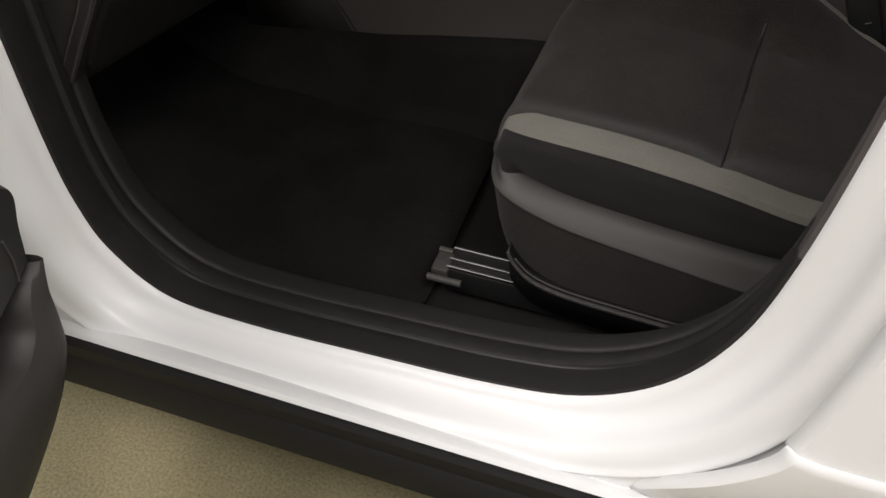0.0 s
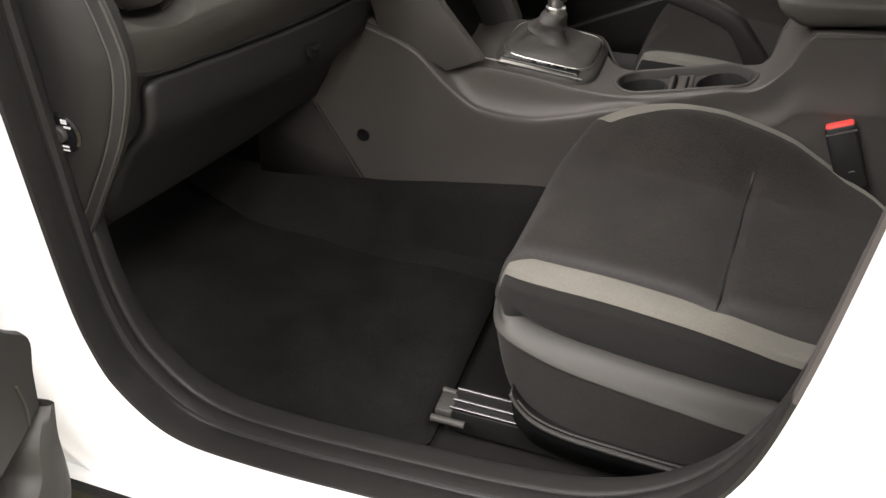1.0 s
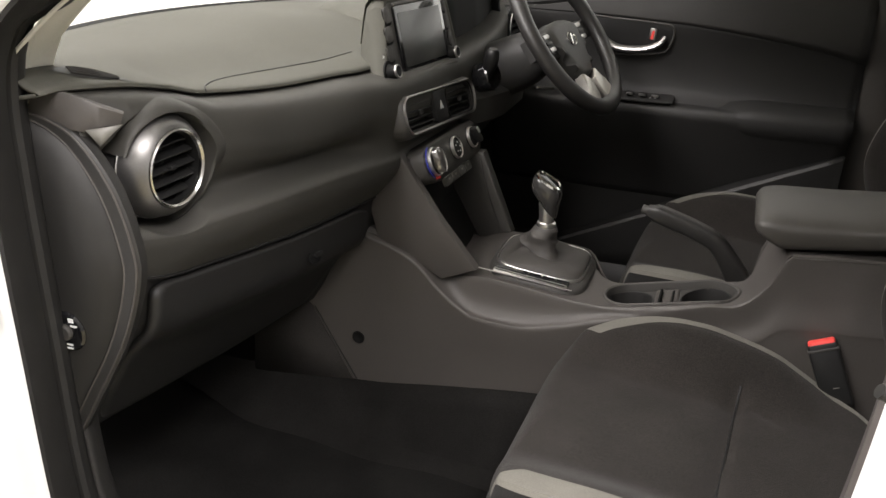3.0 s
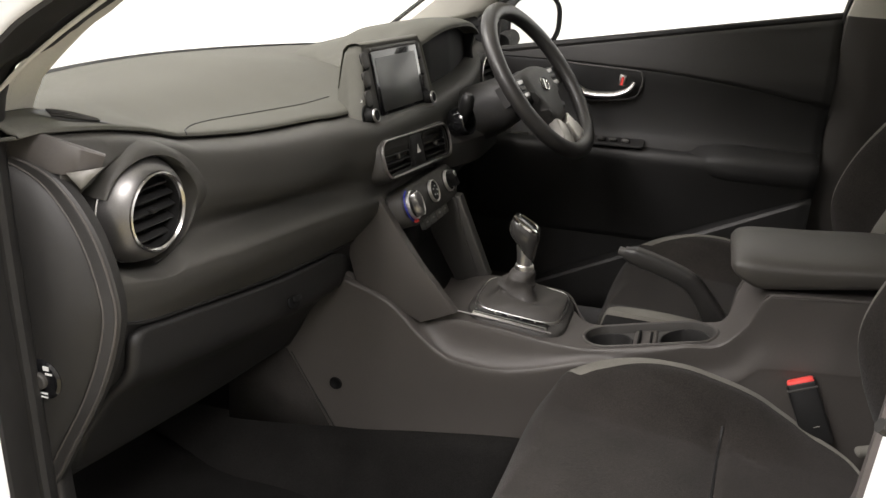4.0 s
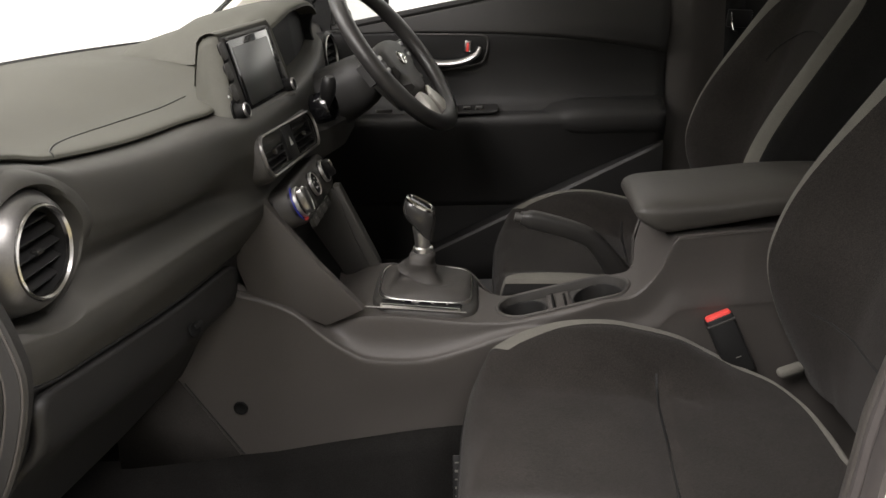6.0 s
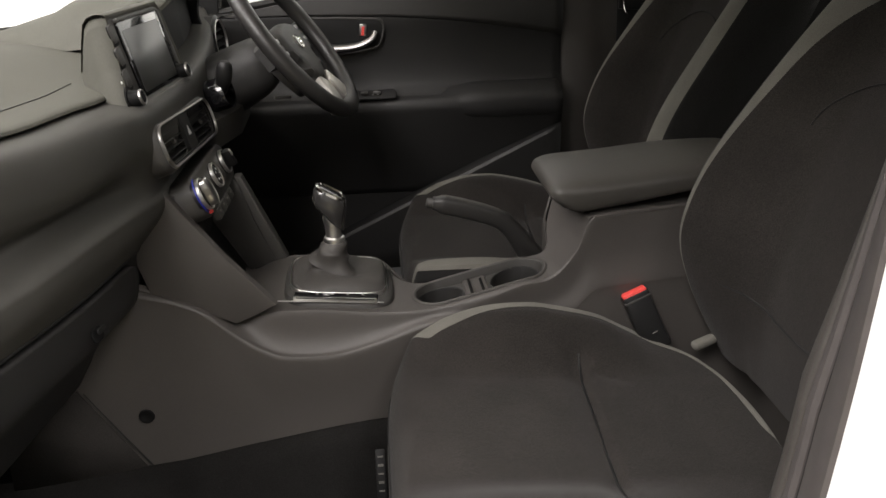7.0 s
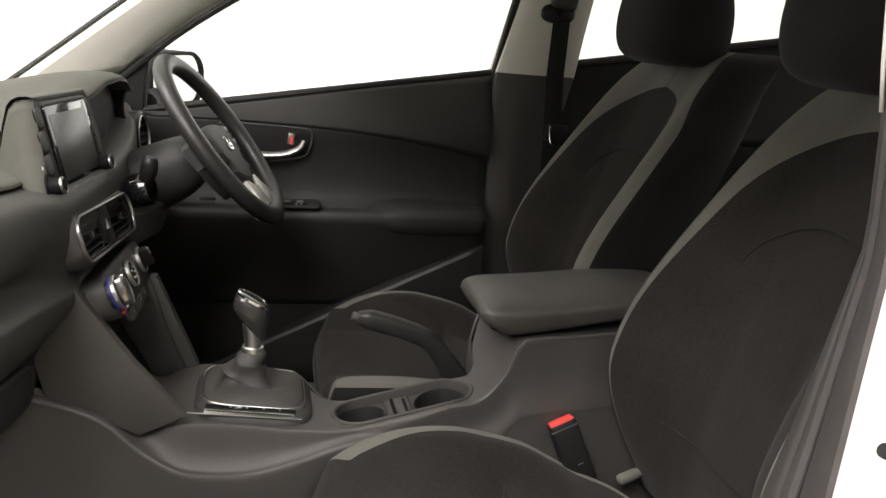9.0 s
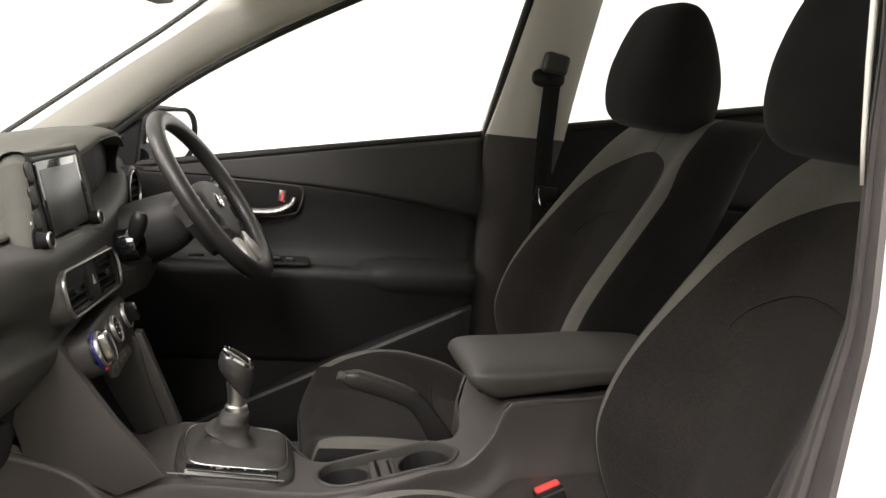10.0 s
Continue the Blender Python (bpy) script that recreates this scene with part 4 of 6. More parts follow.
part("vent_ring", lathe([(0.0475, 0.004), (0.046, 0.007), (0.0445, 0.003)], dv, 32), M_SATIN, dvent)
for k in range(4):
    part("slat", rbox(dv @ pose(0, -0.024 + 0.016 * k, -0.004, 25, 0, 0), 0.075, 0.002, 0.012, 0.0005, 1), M_BLACK, dvent)

# ---- centre console ----
console = thing("centre_console", "dark grey plastic centre console between the front seats", "console")
# Rows over x: top middle z, top edge (y, z), scoop (y, z), ridge (y, z).
CONS = [
    (-0.60, 0.735, 0.105, 0.735, 0.112, 0.725, 0.120, 0.715),
    (-0.45, 0.735, 0.110, 0.735, 0.115, 0.728, 0.124, 0.720),
    (-0.37, 0.712, 0.114, 0.720, 0.119, 0.716, 0.127, 0.708),
    (-0.30, 0.665, 0.108, 0.690, 0.117, 0.688, 0.131, 0.682),
    (-0.25, 0.652, 0.100, 0.652, 0.112, 0.646, 0.134, 0.638),
    (-0.21, 0.664, 0.110, 0.660, 0.119, 0.632, 0.138, 0.612),
    (-0.18, 0.671, 0.114, 0.666, 0.120, 0.627, 0.140, 0.601),
    (-0.10, 0.665, 0.115, 0.662, 0.121, 0.625, 0.141, 0.599),
    (-0.03, 0.656, 0.117, 0.656, 0.122, 0.632, 0.139, 0.615),
    (0.05, 0.655, 0.119, 0.657, 0.121, 0.649, 0.135, 0.640),
    (0.13, 0.672, 0.118, 0.674, 0.121, 0.667, 0.132, 0.648),
    (0.20, 0.690, 0.117, 0.692, 0.119, 0.688, 0.128, 0.640),
    (0.25, 0.700, 0.116, 0.702, 0.118, 0.698, 0.128, 0.640),
    (0.287, 0.742, 0.114, 0.745, 0.116, 0.741, 0.128, 0.655),
    (0.303, 0.784, 0.113, 0.789, 0.115, 0.785, 0.128, 0.675),
    (0.318, 0.792, 0.112, 0.798, 0.114, 0.792, 0.128, 0.685),
    (0.42, 0.80, 0.110, 0.806, 0.112, 0.802, 0.128, 0.695),
    (0.75, 0.83, 0.106, 0.835, 0.108, 0.831, 0.126, 0.72),
]
cxs = [-0.60 + 0.0125 * k for k in range(109)]
SLOT = (0.138, -0.060, 0.212, 0.086)  # middle x, y, length, width of the cup well


def in_slot(x, y, grow=0.0):
    r = SLOT[3] / 2
    dx = max(0.0, abs(x - SLOT[0]) - (SLOT[2] / 2 - r))
    return math.hypot(dx, y - SLOT[1]) < r + grow


# The driver's side is cut away beside the cup well, where the handbrake stands.
CUT = [(-0.60, 0.105, 0.0), (-0.45, 0.110, 0.0), (-0.30, 0.108, 0.0), (-0.25, 0.100, 0.0), (-0.18, 0.116, 0.0), (-0.06, 0.117, 0.0), (-0.03, 0.095, 0.15), (0.0, 0.035, 0.7), (0.025, 0.002, 1.0), (0.07, -0.008, 1.0), (0.14, -0.010, 1.0), (0.20, -0.010, 1.0), (0.24, -0.008, 1.0), (0.262, -0.004, 1.0), (0.275, 0.06, 0.6), (0.30, 0.107, 0.0), (0.312, 0.104, 0.0), (0.42, 0.102, 0.0), (0.76, 0.098, 0.0)]
for s in (-1, 1):
    rows = []
    for x in cxs:
        zc, ye, ze, ys_, zs, yr, zr = lerp_tab(CONS, x)
        if s > 0:
            yc_, w = lerp_tab(CUT, x)
            full = cr([(ye - 0.004, ze + 0.0015, 0), (ye, ze - 0.001, 0), (ys_, zs, 0), (yr - 0.009, zr + (0.005 if x < 0.15 else (zs - zr) * 0.4), 0), (yr, zr, 0), (yr + 0.001, zr - 0.02, 0), (0.137, (zr + 0.42) / 2, 0), (0.142, 0.42, 0), (0.15, 0.30, 0)], 34)
            zk = zc + (ze + 0.0015 - zc) * max(0.0, min(1.0, (yc_ - 0.02) / 0.06))
            full[0].y = zk
            cut = cr([(yc_ - 0.004, zk, 0), (yc_, zk - 0.002, 0), (yc_ + 0.003, zk - 0.014, 0), (yc_ + 0.006, 0.60, 0), (yc_ + 0.016, 0.572, 0), (0.100, 0.568, 0), (0.118, 0.580, 0), (0.130, 0.570, 0), (0.142, 0.42, 0), (0.15, 0.30, 0)], 34)
            rows.append([Vector((x, a.x + (b.x - a.x) * w, a.y + (b.y - a.y) * w)) for a, b in zip(full, cut)])
            continue
        rows.append([Vector((x, s * p.x, p.y)) for p in cr([(ye - 0.004, ze + 0.0015, 0), (ye, ze - 0.001, 0), (ys_, zs, 0), (yr - 0.009, zr + (0.005 if x < 0.15 else (zs - zr) * 0.4), 0), (yr, zr, 0), (yr + 0.001, zr - 0.02, 0), (0.137, (zr + 0.42) / 2, 0), (0.142, 0.42, 0), (0.15, 0.30, 0)], 34)])
    part("side_panel", sheet(rows), M_CONS, console, "grey moulded console side", solid=0.003)

bm = bmesh.new()
fx = [-0.60 + 0.005 * k for k in range(271)]
fy = [-1 + 0.04 * k for k in range(51)]
vs = []
for x in fx:
    zc, ye, ze = lerp_tab(CONS, x)[:3]
    yr_ = lerp_tab(CUT, x)[0]
    span = [-(ye - 0.004) + (ye + yr_ - 0.008) * (f + 1) / 2 for f in fy]
    vs.append([bm.verts.new((x, y, zc + (ze + 0.0015 - zc) * (min(1.0, abs(y) / ye) ** 3 if y < 0 else min(1.0, y / max(0.01, yr_ - 0.004)) ** 3 * max(0.0, min(1.0, (yr_ - 0.02) / 0.06))))) for y in span])
for i in range(len(fx) - 1):
    for j in range(len(fy) - 1):
        q = (vs[i][j], vs[i + 1][j], vs[i + 1][j + 1], vs[i][j + 1])
        c = sum((v.co for v in q), Vector()) / 4
        if not in_slot(c.x, c.y):
            bm.faces.new(q)
loose = [v for v in bm.verts if not v.link_faces]
bmesh.ops.delete(bm, geom=loose, context="VERTS")
part("top_plate", bm, M_CONS, console, "dark grey console top")


def slot_loop(grow, n=56):
    r = SLOT[3] / 2 + grow
    h = SLOT[2] / 2 - SLOT[3] / 2
    pts = []
    for k in range(n):
        a = 2 * math.pi * k / n
        pts.append((SLOT[0] + r * math.cos(a) + (h if math.cos(a) > 0 else -h), SLOT[1] + r * math.sin(a)))
    return pts


def top_z(x, y):
    zc, ye, ze = lerp_tab(CONS, x)[:3]
    return zc + (ze + 0.0015 - zc) * min(1.0, abs(y) / ye) ** 3 if y < 0 else zc


rows = []
for g, dz in ((0.006, 0.0006), (0.002, 0.003), (-0.001, 0.002), (-0.0025, -0.003), (-0.004, -0.013)):
    rows.append([(x, y, top_z(x, y) + dz) for x, y in slot_loop(g)])
well = part("cup_well", sheet(rows, close_v=True), M_TRIM, console, "grey twin cup holder well with a raised rim")
loop = slot_loop(0.003)
part("well_rim", tube([(x, y, top_z(x, y) + 0.0012) for x, y in loop + loop[:1]], 0.0022, 8, ends=False), M_CONS, well)
# A ledge below the rim with two round cups sunk into it.
CUPS = ((0.0735, -0.060, 0.0375, 0.070), (0.1975, -0.060, 0.0395, 0.085))


def ledge_z(x):
    return top_z(x, -0.06) - 0.0125


bm = bmesh.new()
verts = {}
for i in range(88):
    for j in range(36):
        x, y = 0.030 + 0.0025 * i, -0.105 + 0.0025 * j
        if in_slot(x, y, -0.0005) and all(math.hypot(x - a, y - b) > r - 0.0012 for a, b, r, h in CUPS):
            verts[i, j] = bm.verts.new((x, y, ledge_z(x)))
for i, j in list(verts):
    q = [verts.get(k) for k in ((i, j), (i + 1, j), (i + 1, j + 1), (i, j + 1))]
    if all(q):
        bm.faces.new(q)
part("well_ledge", bm, M_TRIM, well)
for a, b, r, h in CUPS:
    rows = []
    for rr, dz in ((r + 0.003, 0.0), (r + 0.002, 0.0018), (r, 0.0012), (r - 0.001, -0.004), (r - 0.002, -0.03), (r - 0.003, -h + 0.01), (r - 0.007, -h), (0.001, -h)):
        rows.append([(a + rr * math.cos(q), b + rr * math.sin(q), ledge_z(a + rr * math.cos(q)) + dz) for q in (2 * math.pi * k / 40 for k in range(40))])
    part("cup", sheet(rows, close_v=True), M_DOOR, well, "round cup recess")
bz = ledge_z(SLOT[0] - 0.002)
part("divider_bridge", rbox(pose(SLOT[0] - 0.002, SLOT[1], bz - 0.009, 0, -13, 0), 0.040, 0.078, 0.026, 0.004, 3), M_CONS, well, "grey divider between the cups")
for dx in (-0.0125, 0.0075):
    part("divider_slit", rbox(pose(SLOT[0] + dx, SLOT[1] - 0.004, bz - 0.004, 0, -13, 0), 0.0042, 0.060, 0.026, 0.0012, 1), M_VOID, well, "dark slit in the divider")

# Screw cap and seam on the console side.
# No hole is cut: a raised near-black disc paints the recess's shade.
part("screw_cap", lathe([(0.0, 0.0012), (0.007, 0.0012), (0.0085, 0.0022), (0.0115, 0.0022), (0.0125, 0.0)], axes((-0.402, -0.1400, 0.513), (1, 0, 0), (0, 0, 1)), 20), M_VOID, console, "raised near-black disc painted as the shaded screw recess")
part("side_seam", tube([(-0.492, -0.1375, 0.560), (-0.445, -0.1400, 0.485), (-0.395, -0.1435, 0.408)], 0.0016, 6), M_BLACK, console)
# Panel ahead of the seam, coloured darker for the shade under the dash.
part("front_flap", sheet([[(-0.62, -0.142, 0.60), (-0.50, -0.1385, 0.565)], [(-0.62, -0.144, 0.5), (-0.45, -0.1415, 0.485)], [(-0.62, -0.150, 0.40), (-0.40, -0.146, 0.405)]]), M_FLAP, console, solid=-0.002)

# ---- gear lever ----
lever = thing("gear_lever", "manual gear lever with leather boot and satin knob", "gear lever")
gx, gy = -0.091, -0.004
gz = 0.668


def sq_loop(cx, cy, cz, a, b, p, n=40, tilt=0.0):
    pts = []
    for k in range(n):
        q = 2 * math.pi * k / n
        c, s = math.cos(q), math.sin(q)
        x = a * math.copysign(abs(c) ** (2 / p), c)
        y = b * math.copysign(abs(s) ** (2 / p), s)
        pts.append((cx + x, cy + y, cz + tilt * x))
    return pts


TI = -0.09
base = sheet([sq_loop(gx, gy - oy, gz + dz, a, b, 4.5, tilt=TI) for a, b, dz, oy in ((0.090, 0.092, -0.010, 0.008), (0.089, 0.091, -0.001, 0.008), (0.086, 0.088, 0.003, 0.008), (0.077, 0.075, 0.007, 0.0))], close_v=True)
part_line = [(gx - 0.104 + 0.0145 * k, gy - 0.1005, gz + 0.0150 - 0.00116 * k) for k in range(13)]
base_part = part("base_plate", base, M_TRIM, lever, "dark shift surround")
part("silver_line", tube(part_line, 0.0011, 8), M_SILVER, base_part, "thin satin silver line")
part("frame", sheet([sq_loop(gx, gy, gz + dz, a, b, 4.5, tilt=TI) for a, b, dz in ((0.0795, 0.0775, 0.005), (0.0792, 0.0772, 0.0108), (0.0785, 0.0765, 0.0116), (0.0774, 0.0754, 0.0108), (0.0772, 0.0752, 0.005))], close_v=True), M_SATIN, lever, "thin satin silver frame")
BOOT = [(0.0, 0.0772, 0.000, 4.2), (0.10, 0.073, 0.006, 3.9), (0.20, 0.060, 0.0115, 3.3), (0.29, 0.0435, 0.0125, 2.8), (0.36, 0.0345, 0.0130, 2.5), (0.44, 0.0310, 0.0185, 2.4), (0.56, 0.0295, 0.030, 2.3), (0.72, 0.0260, 0.044, 2.2), (0.87, 0.0220, 0.055, 2.1), (0.95, 0.0190, 0.060, 2.0), (1.0, 0.0155, 0.062, 2.0)]
rows = []
for k in range(44):
    u = k / 43
    a, h, p = lerp_tab(BOOT, u)
    zz = gz + 0.0085 + h
    loop = []
    amp = math.sin(math.pi * min(1.0, u * 1.05)) ** 1.0
    for i, q in enumerate(sq_loop(gx - 0.004 * u, gy + 0.004 * u, zz, a, a * 0.97, p, 56, TI * (1 - u))):
        d = Vector(q) - Vector((gx, gy, zz))
        an = i / 56 * 2 * math.pi
        f = 1 + amp * (0.07 * math.sin(an * 3 + 9 * u) + 0.09 * math.sin(an * 2 - 11 * u + 1.0) + 0.07 * math.sin(u * 24 + an * 2))
        loop.append((gx + d.x * f - 0.011 * math.sin(math.pi * u) ** 2, gy + d.y * f, q[2] + 0.0045 * math.sin(u * 16 + an * 2) * amp))
    rows.append(loop)
part("boot", sheet(rows, close_v=True), M_LEATHER, lever, "creased black leather boot")
plate = part("gate_plate", rbox(pose(gx - 0.006, gy - 0.0915, gz + 0.0052, 22, 5.2, 0), 0.132, 0.011, 0.005, 0.002), M_SILVER, lever, "silver gate strip with dark markings")
part("gate_groove", rbox(pose(gx - 0.006, gy - 0.0915, gz + 0.0078, 22, 5.2, 0), 0.124, 0.0022, 0.0012, 0.0004, 1), M_BLACK, plate)
part("gate_strip", rbox(pose(gx - 0.004, gy - 0.0815, gz + 0.0088, 14, 5.2, 0), 0.132, 0.0095, 0.004, 0.001, 1), M_GLOSS, plate, "black strip with pale marks")
for k in range(4):
    part("print_bar", rbox(pose(gx - 0.034 + 0.024 * k, gy - 0.0815, gz + 0.0140 - 0.0022 * k, 14, 5.2, 0), 0.0036, 0.003, 0.0006, 0), M_GREYEDGE, plate, smooth=False)
kz = [(0.0150, 0.7255), (0.0172, 0.7285), (0.0176, 0.7395), (0.0168, 0.7445), (0.0135, 0.7465)]
part("collar", lathe(kz, pose(gx - 0.004, gy + 0.004, 0), 28), M_SATIN, lever, "bright chrome collar")
rows = []
for z, cx_, a, b, p, ti in ((0.7715, -0.004, 0.0150, 0.0150, 2, -1.05), (0.7765, -0.005, 0.0172, 0.0164, 2.1, -0.95), (0.7825, -0.008, 0.0204, 0.0184, 2.3, -0.75), (0.7895, -0.009, 0.0226, 0.0200, 2.5, -0.60), (0.7995, -0.009, 0.0240, 0.0212, 2.7, -0.58), (0.8095, -0.007, 0.0240, 0.0212, 2.8, -0.56), (0.8170, -0.006, 0.0228, 0.0200, 2.8, -0.55), (0.8220, -0.005, 0.0200, 0.0175, 2.6, -0.55), (0.8240, -0.005, 0.0120, 0.0105, 2.4, -0.55), (0.8245, -0.005, 0.001, 0.001, 2, -0.55)):
    rows.append(sq_loop(gx + cx_, gy + 0.004, z, a * 1.10, b * 1.14, p, 32, ti))
part("knob", sheet(rows, close_v=True), M_KNOB, lever, "glossy dark grey gear knob")
part("knob_inlay", sheet([sq_loop(gx - 0.005, gy + 0.004, z, a * 1.10, a * 0.97, 2.8, 28, -0.55) for a, z in ((0.0220, 0.8195), (0.0212, 0.8240), (0.0176, 0.8257), (0.0160, 0.8240))], close_v=True), M_CHROME, lever, "chrome ring on the knob")
part("knob_cap", sheet([sq_loop(gx - 0.005, gy + 0.004, z, a * 1.10, a * 0.97, 2.8, 28, -0.55) for a, z in ((0.0164, 0.8233), (0.014, 0.8247), (0.001, 0.8249))], close_v=True), M_GLOSS, lever)
part("neck_sleeve", lathe([(0.0120, 0.7395), (0.0128, 0.7425), (0.0130, 0.7555), (0.0140, 0.7675), (0.0158, 0.7795), (0.0150, 0.7835)], pose(gx - 0.005, gy + 0.004, 0), 28), M_SATIN, lever, "satin silver lever neck")

# ---- handbrake ----
hb = thing("handbrake", "black handbrake lever resting low beside the cup holders", "handbrake")
hb_path = cr([(0.074, 0.052, 0.7755), (0.095, 0.052, 0.7715), (0.130, 0.052, 0.7620), (0.165, 0.052, 0.7505), (0.192, 0.052, 0.7385), (0.208, 0.052, 0.7240), (0.224, 0.052, 0.7030), (0.243, 0.052, 0.675), (0.270, 0.052, 0.630)], 44)
rows = []
for i, p in enumerate(hb_path):
    u = i / 43
    d = (hb_path[min(i + 1, 43)] - hb_path[max(i - 1, 0)]).normalized()
    upv = Vector((-d.z, 0, d.x))
    hh, hw = lerp_tab([(0.0, 0.0105, 0.0105), (0.06, 0.0120, 0.0120), (0.10, 0.0155, 0.0140), (0.4, 0.0160, 0.0150), (0.60, 0.0165, 0.0150), (0.8, 0.019, 0.015), (1.0, 0.026, 0.015)], u)
    rows.append([p + upv * (hh * math.copysign(abs(math.sin(q)) ** 0.62, math.sin(q))) + Vector((0, hw * math.copysign(abs(math.cos(q)) ** 0.62, math.cos(q)), 0)) for q in (2 * math.pi * k / 24 for k in range(24))])
bm = sheet(rows, close_v=True)
cap(bm, rows[0])
cap(bm, rows[-1])
part("lever", bm, M_WHEEL, hb, "grained black lever grip")
part("grip_inlay", sheet([[p + Vector((0.0040, o, 0.0150 + lift)) for o, lift in ((-0.0075, -0.0008), (-0.006, 0.0010), (0.0, 0.0014), (0.006, 0.0010), (0.0075, -0.0008))] for p in hb_path[5:23]]), M_VINYL, hb, "smooth grey strip along the grip")
part("release_button", lathe([(0.0082, -0.012), (0.0082, 0.006), (0.007, 0.0085), (0.0, 0.009)], axes((0.072, 0.052, 0.7762), (0, 1, 0), (0.25, 0, 1)) @ pose(0, 0, 0, 0, 180, 0), 18), M_VINYL, hb, "grey release button")

# ---- armrest ----
arm = thing("armrest", "padded dark grey vinyl armrest lid on the console", "armrest")
PAD = [  # x, top z, bottom z, half width
    (0.249, 0.829, 0.823, 0.074), (0.254, 0.836, 0.815, 0.087), (0.262, 0.841, 0.808, 0.094), (0.276, 0.845, 0.800, 0.098), (0.294, 0.847, 0.793, 0.100), (0.33, 0.849, 0.797, 0.101), (0.38, 0.852, 0.805, 0.101),
    (0.47, 0.860, 0.820, 0.100), (0.56, 0.861, 0.828, 0.099), (0.59, 0.858, 0.832, 0.096), (0.602, 0.852, 0.836, 0.088), (0.606, 0.846, 0.840, 0.076)]
rows = []
for x, zt, zb, hw in PAD:
    row = []
    for k in range(56):
        q = 2 * math.pi * k / 56
        c, s_ = math.cos(q), math.sin(q)
        y = hw * math.copysign(abs(c) ** 0.42, c)
        z = (zt + zb) / 2 + (zt - zb) / 2 * math.copysign(abs(s_) ** 0.50, s_)
        row.append(Vector((x, y, z + (0.006 * (1 - (y / hw) ** 2) if s_ > 0 else 0.0))))
    rows.append(row)
grid = []
for j in range(56):
    grid.append(cr([r[j] for r in rows], 40))
bm = sheet([[grid[j][i] for j in range(56)] for i in range(40)], close_v=True)
cap(bm, [grid[j][0] for j in range(56)])
cap(bm, [grid[j][39] for j in range(56)])
part("pad", bm, M_ARM, arm, "soft dark grey vinyl pad")
part("latch_button", rbox(pose(0.288, -0.01, 0.788, 0, 30, 0), 0.010, 0.030, 0.012, 0.002), M_BLACK, arm)

# ---- seats ----
RIM = [(0.30, 0.224), (0.20, 0.226), (0.10, 0.224), (0.04, 0.214), (0.004, 0.186), (-0.017, 0.135), (-0.025, 0.06), (-0.028, -0.03), (-0.030, -0.12), (-0.029, -0.19), (-0.009, -0.235), (0.05, -0.252), (0.15, -0.256), (0.28, -0.255), (0.36, -0.248), (0.42, -0.222),
       (0.462, -0.17), (0.482, -0.10), (0.490, -0.02), (0.486, 0.06), (0.472, 0.125), (0.44, 0.18), (0.38, 0.215)]  # plan of the cushion's edge: x, offset from its middle
MID_Z = [(-0.06, 0.614), (0.03, 0.617), (0.14, 0.610), (0.25, 0.600), (0.40, 0.592), (0.5, 0.588)]
FAR_Z = [(-0.05, 0.614), (0.0, 0.628), (0.036, 0.640), (0.075, 0.656), (0.136, 0.670), (0.20, 0.671), (0.24, 0.664), (0.313, 0.644), (0.36, 0.620), (0.41, 0.598), (0.5, 0.590)]
NEAR_Z = [(-0.05, 0.620), (-0.01, 0.640), (0.03, 0.646), (0.10, 0.647), (0.17, 0.641), (0.24, 0.631), (0.33, 0.611), (0.41, 0.596), (0.5, 0.590)]
WELT_T = [(-0.05, 0.566), (0.0, 0.557), (0.05, 0.548), (0.145, 0.536), (0.215, 0.529), (0.33, 0.519), (0.5, 0.515)]
WELT_B = [(-0.05, 0.546), (0.004, 0.533), (0.079, 0.516), (0.152, 0.505), (0.223, 0.495), (0.32, 0.481), (0.5, 0.475)]
SEAM = [(0.10, 0.190), (0.132, 0.184), (0.21, 0.160), (0.263, 0.134), (0.33, 0.090), (0.387, 0.040), (0.415, -0.005), (0.424, -0.06), (0.420, -0.13), (0.40, -0.19)]
BACKROW = [  # z, crest x, middle x, crest half width, outer half width, stripe width
    (0.575, 0.515, 0.530, 0.185, 0.222, 0.004), (0.63, 0.487, 0.524, 0.196, 0.232, 0.005), (0.69, 0.458, 0.522, 0.202, 0.238, 0.006), (0.76, 0.436, 0.528, 0.205, 0.242, 0.009), (0.82, 0.440, 0.542, 0.205, 0.243, 0.020), (0.90, 0.470, 0.565, 0.203, 0.240, 0.024),
    (1.00, 0.532, 0.602, 0.198, 0.232, 0.031), (1.09, 0.592, 0.642, 0.190, 0.220, 0.044), (1.15, 0.634, 0.668, 0.180, 0.206, 0.052), (1.185, 0.662, 0.684, 0.170, 0.194, 0.064), (1.215, 0.690, 0.702, 0.155, 0.178, 0.092), (1.238, 0.720, 0.726, 0.132, 0.150, 0.130), (1.250, 0.765, 0.765, 0.10, 0.115, 0.098)]


def smooth01(t):
    t = min(1.0, max(0.0, t))
    return t * t * (3 - 2 * t)


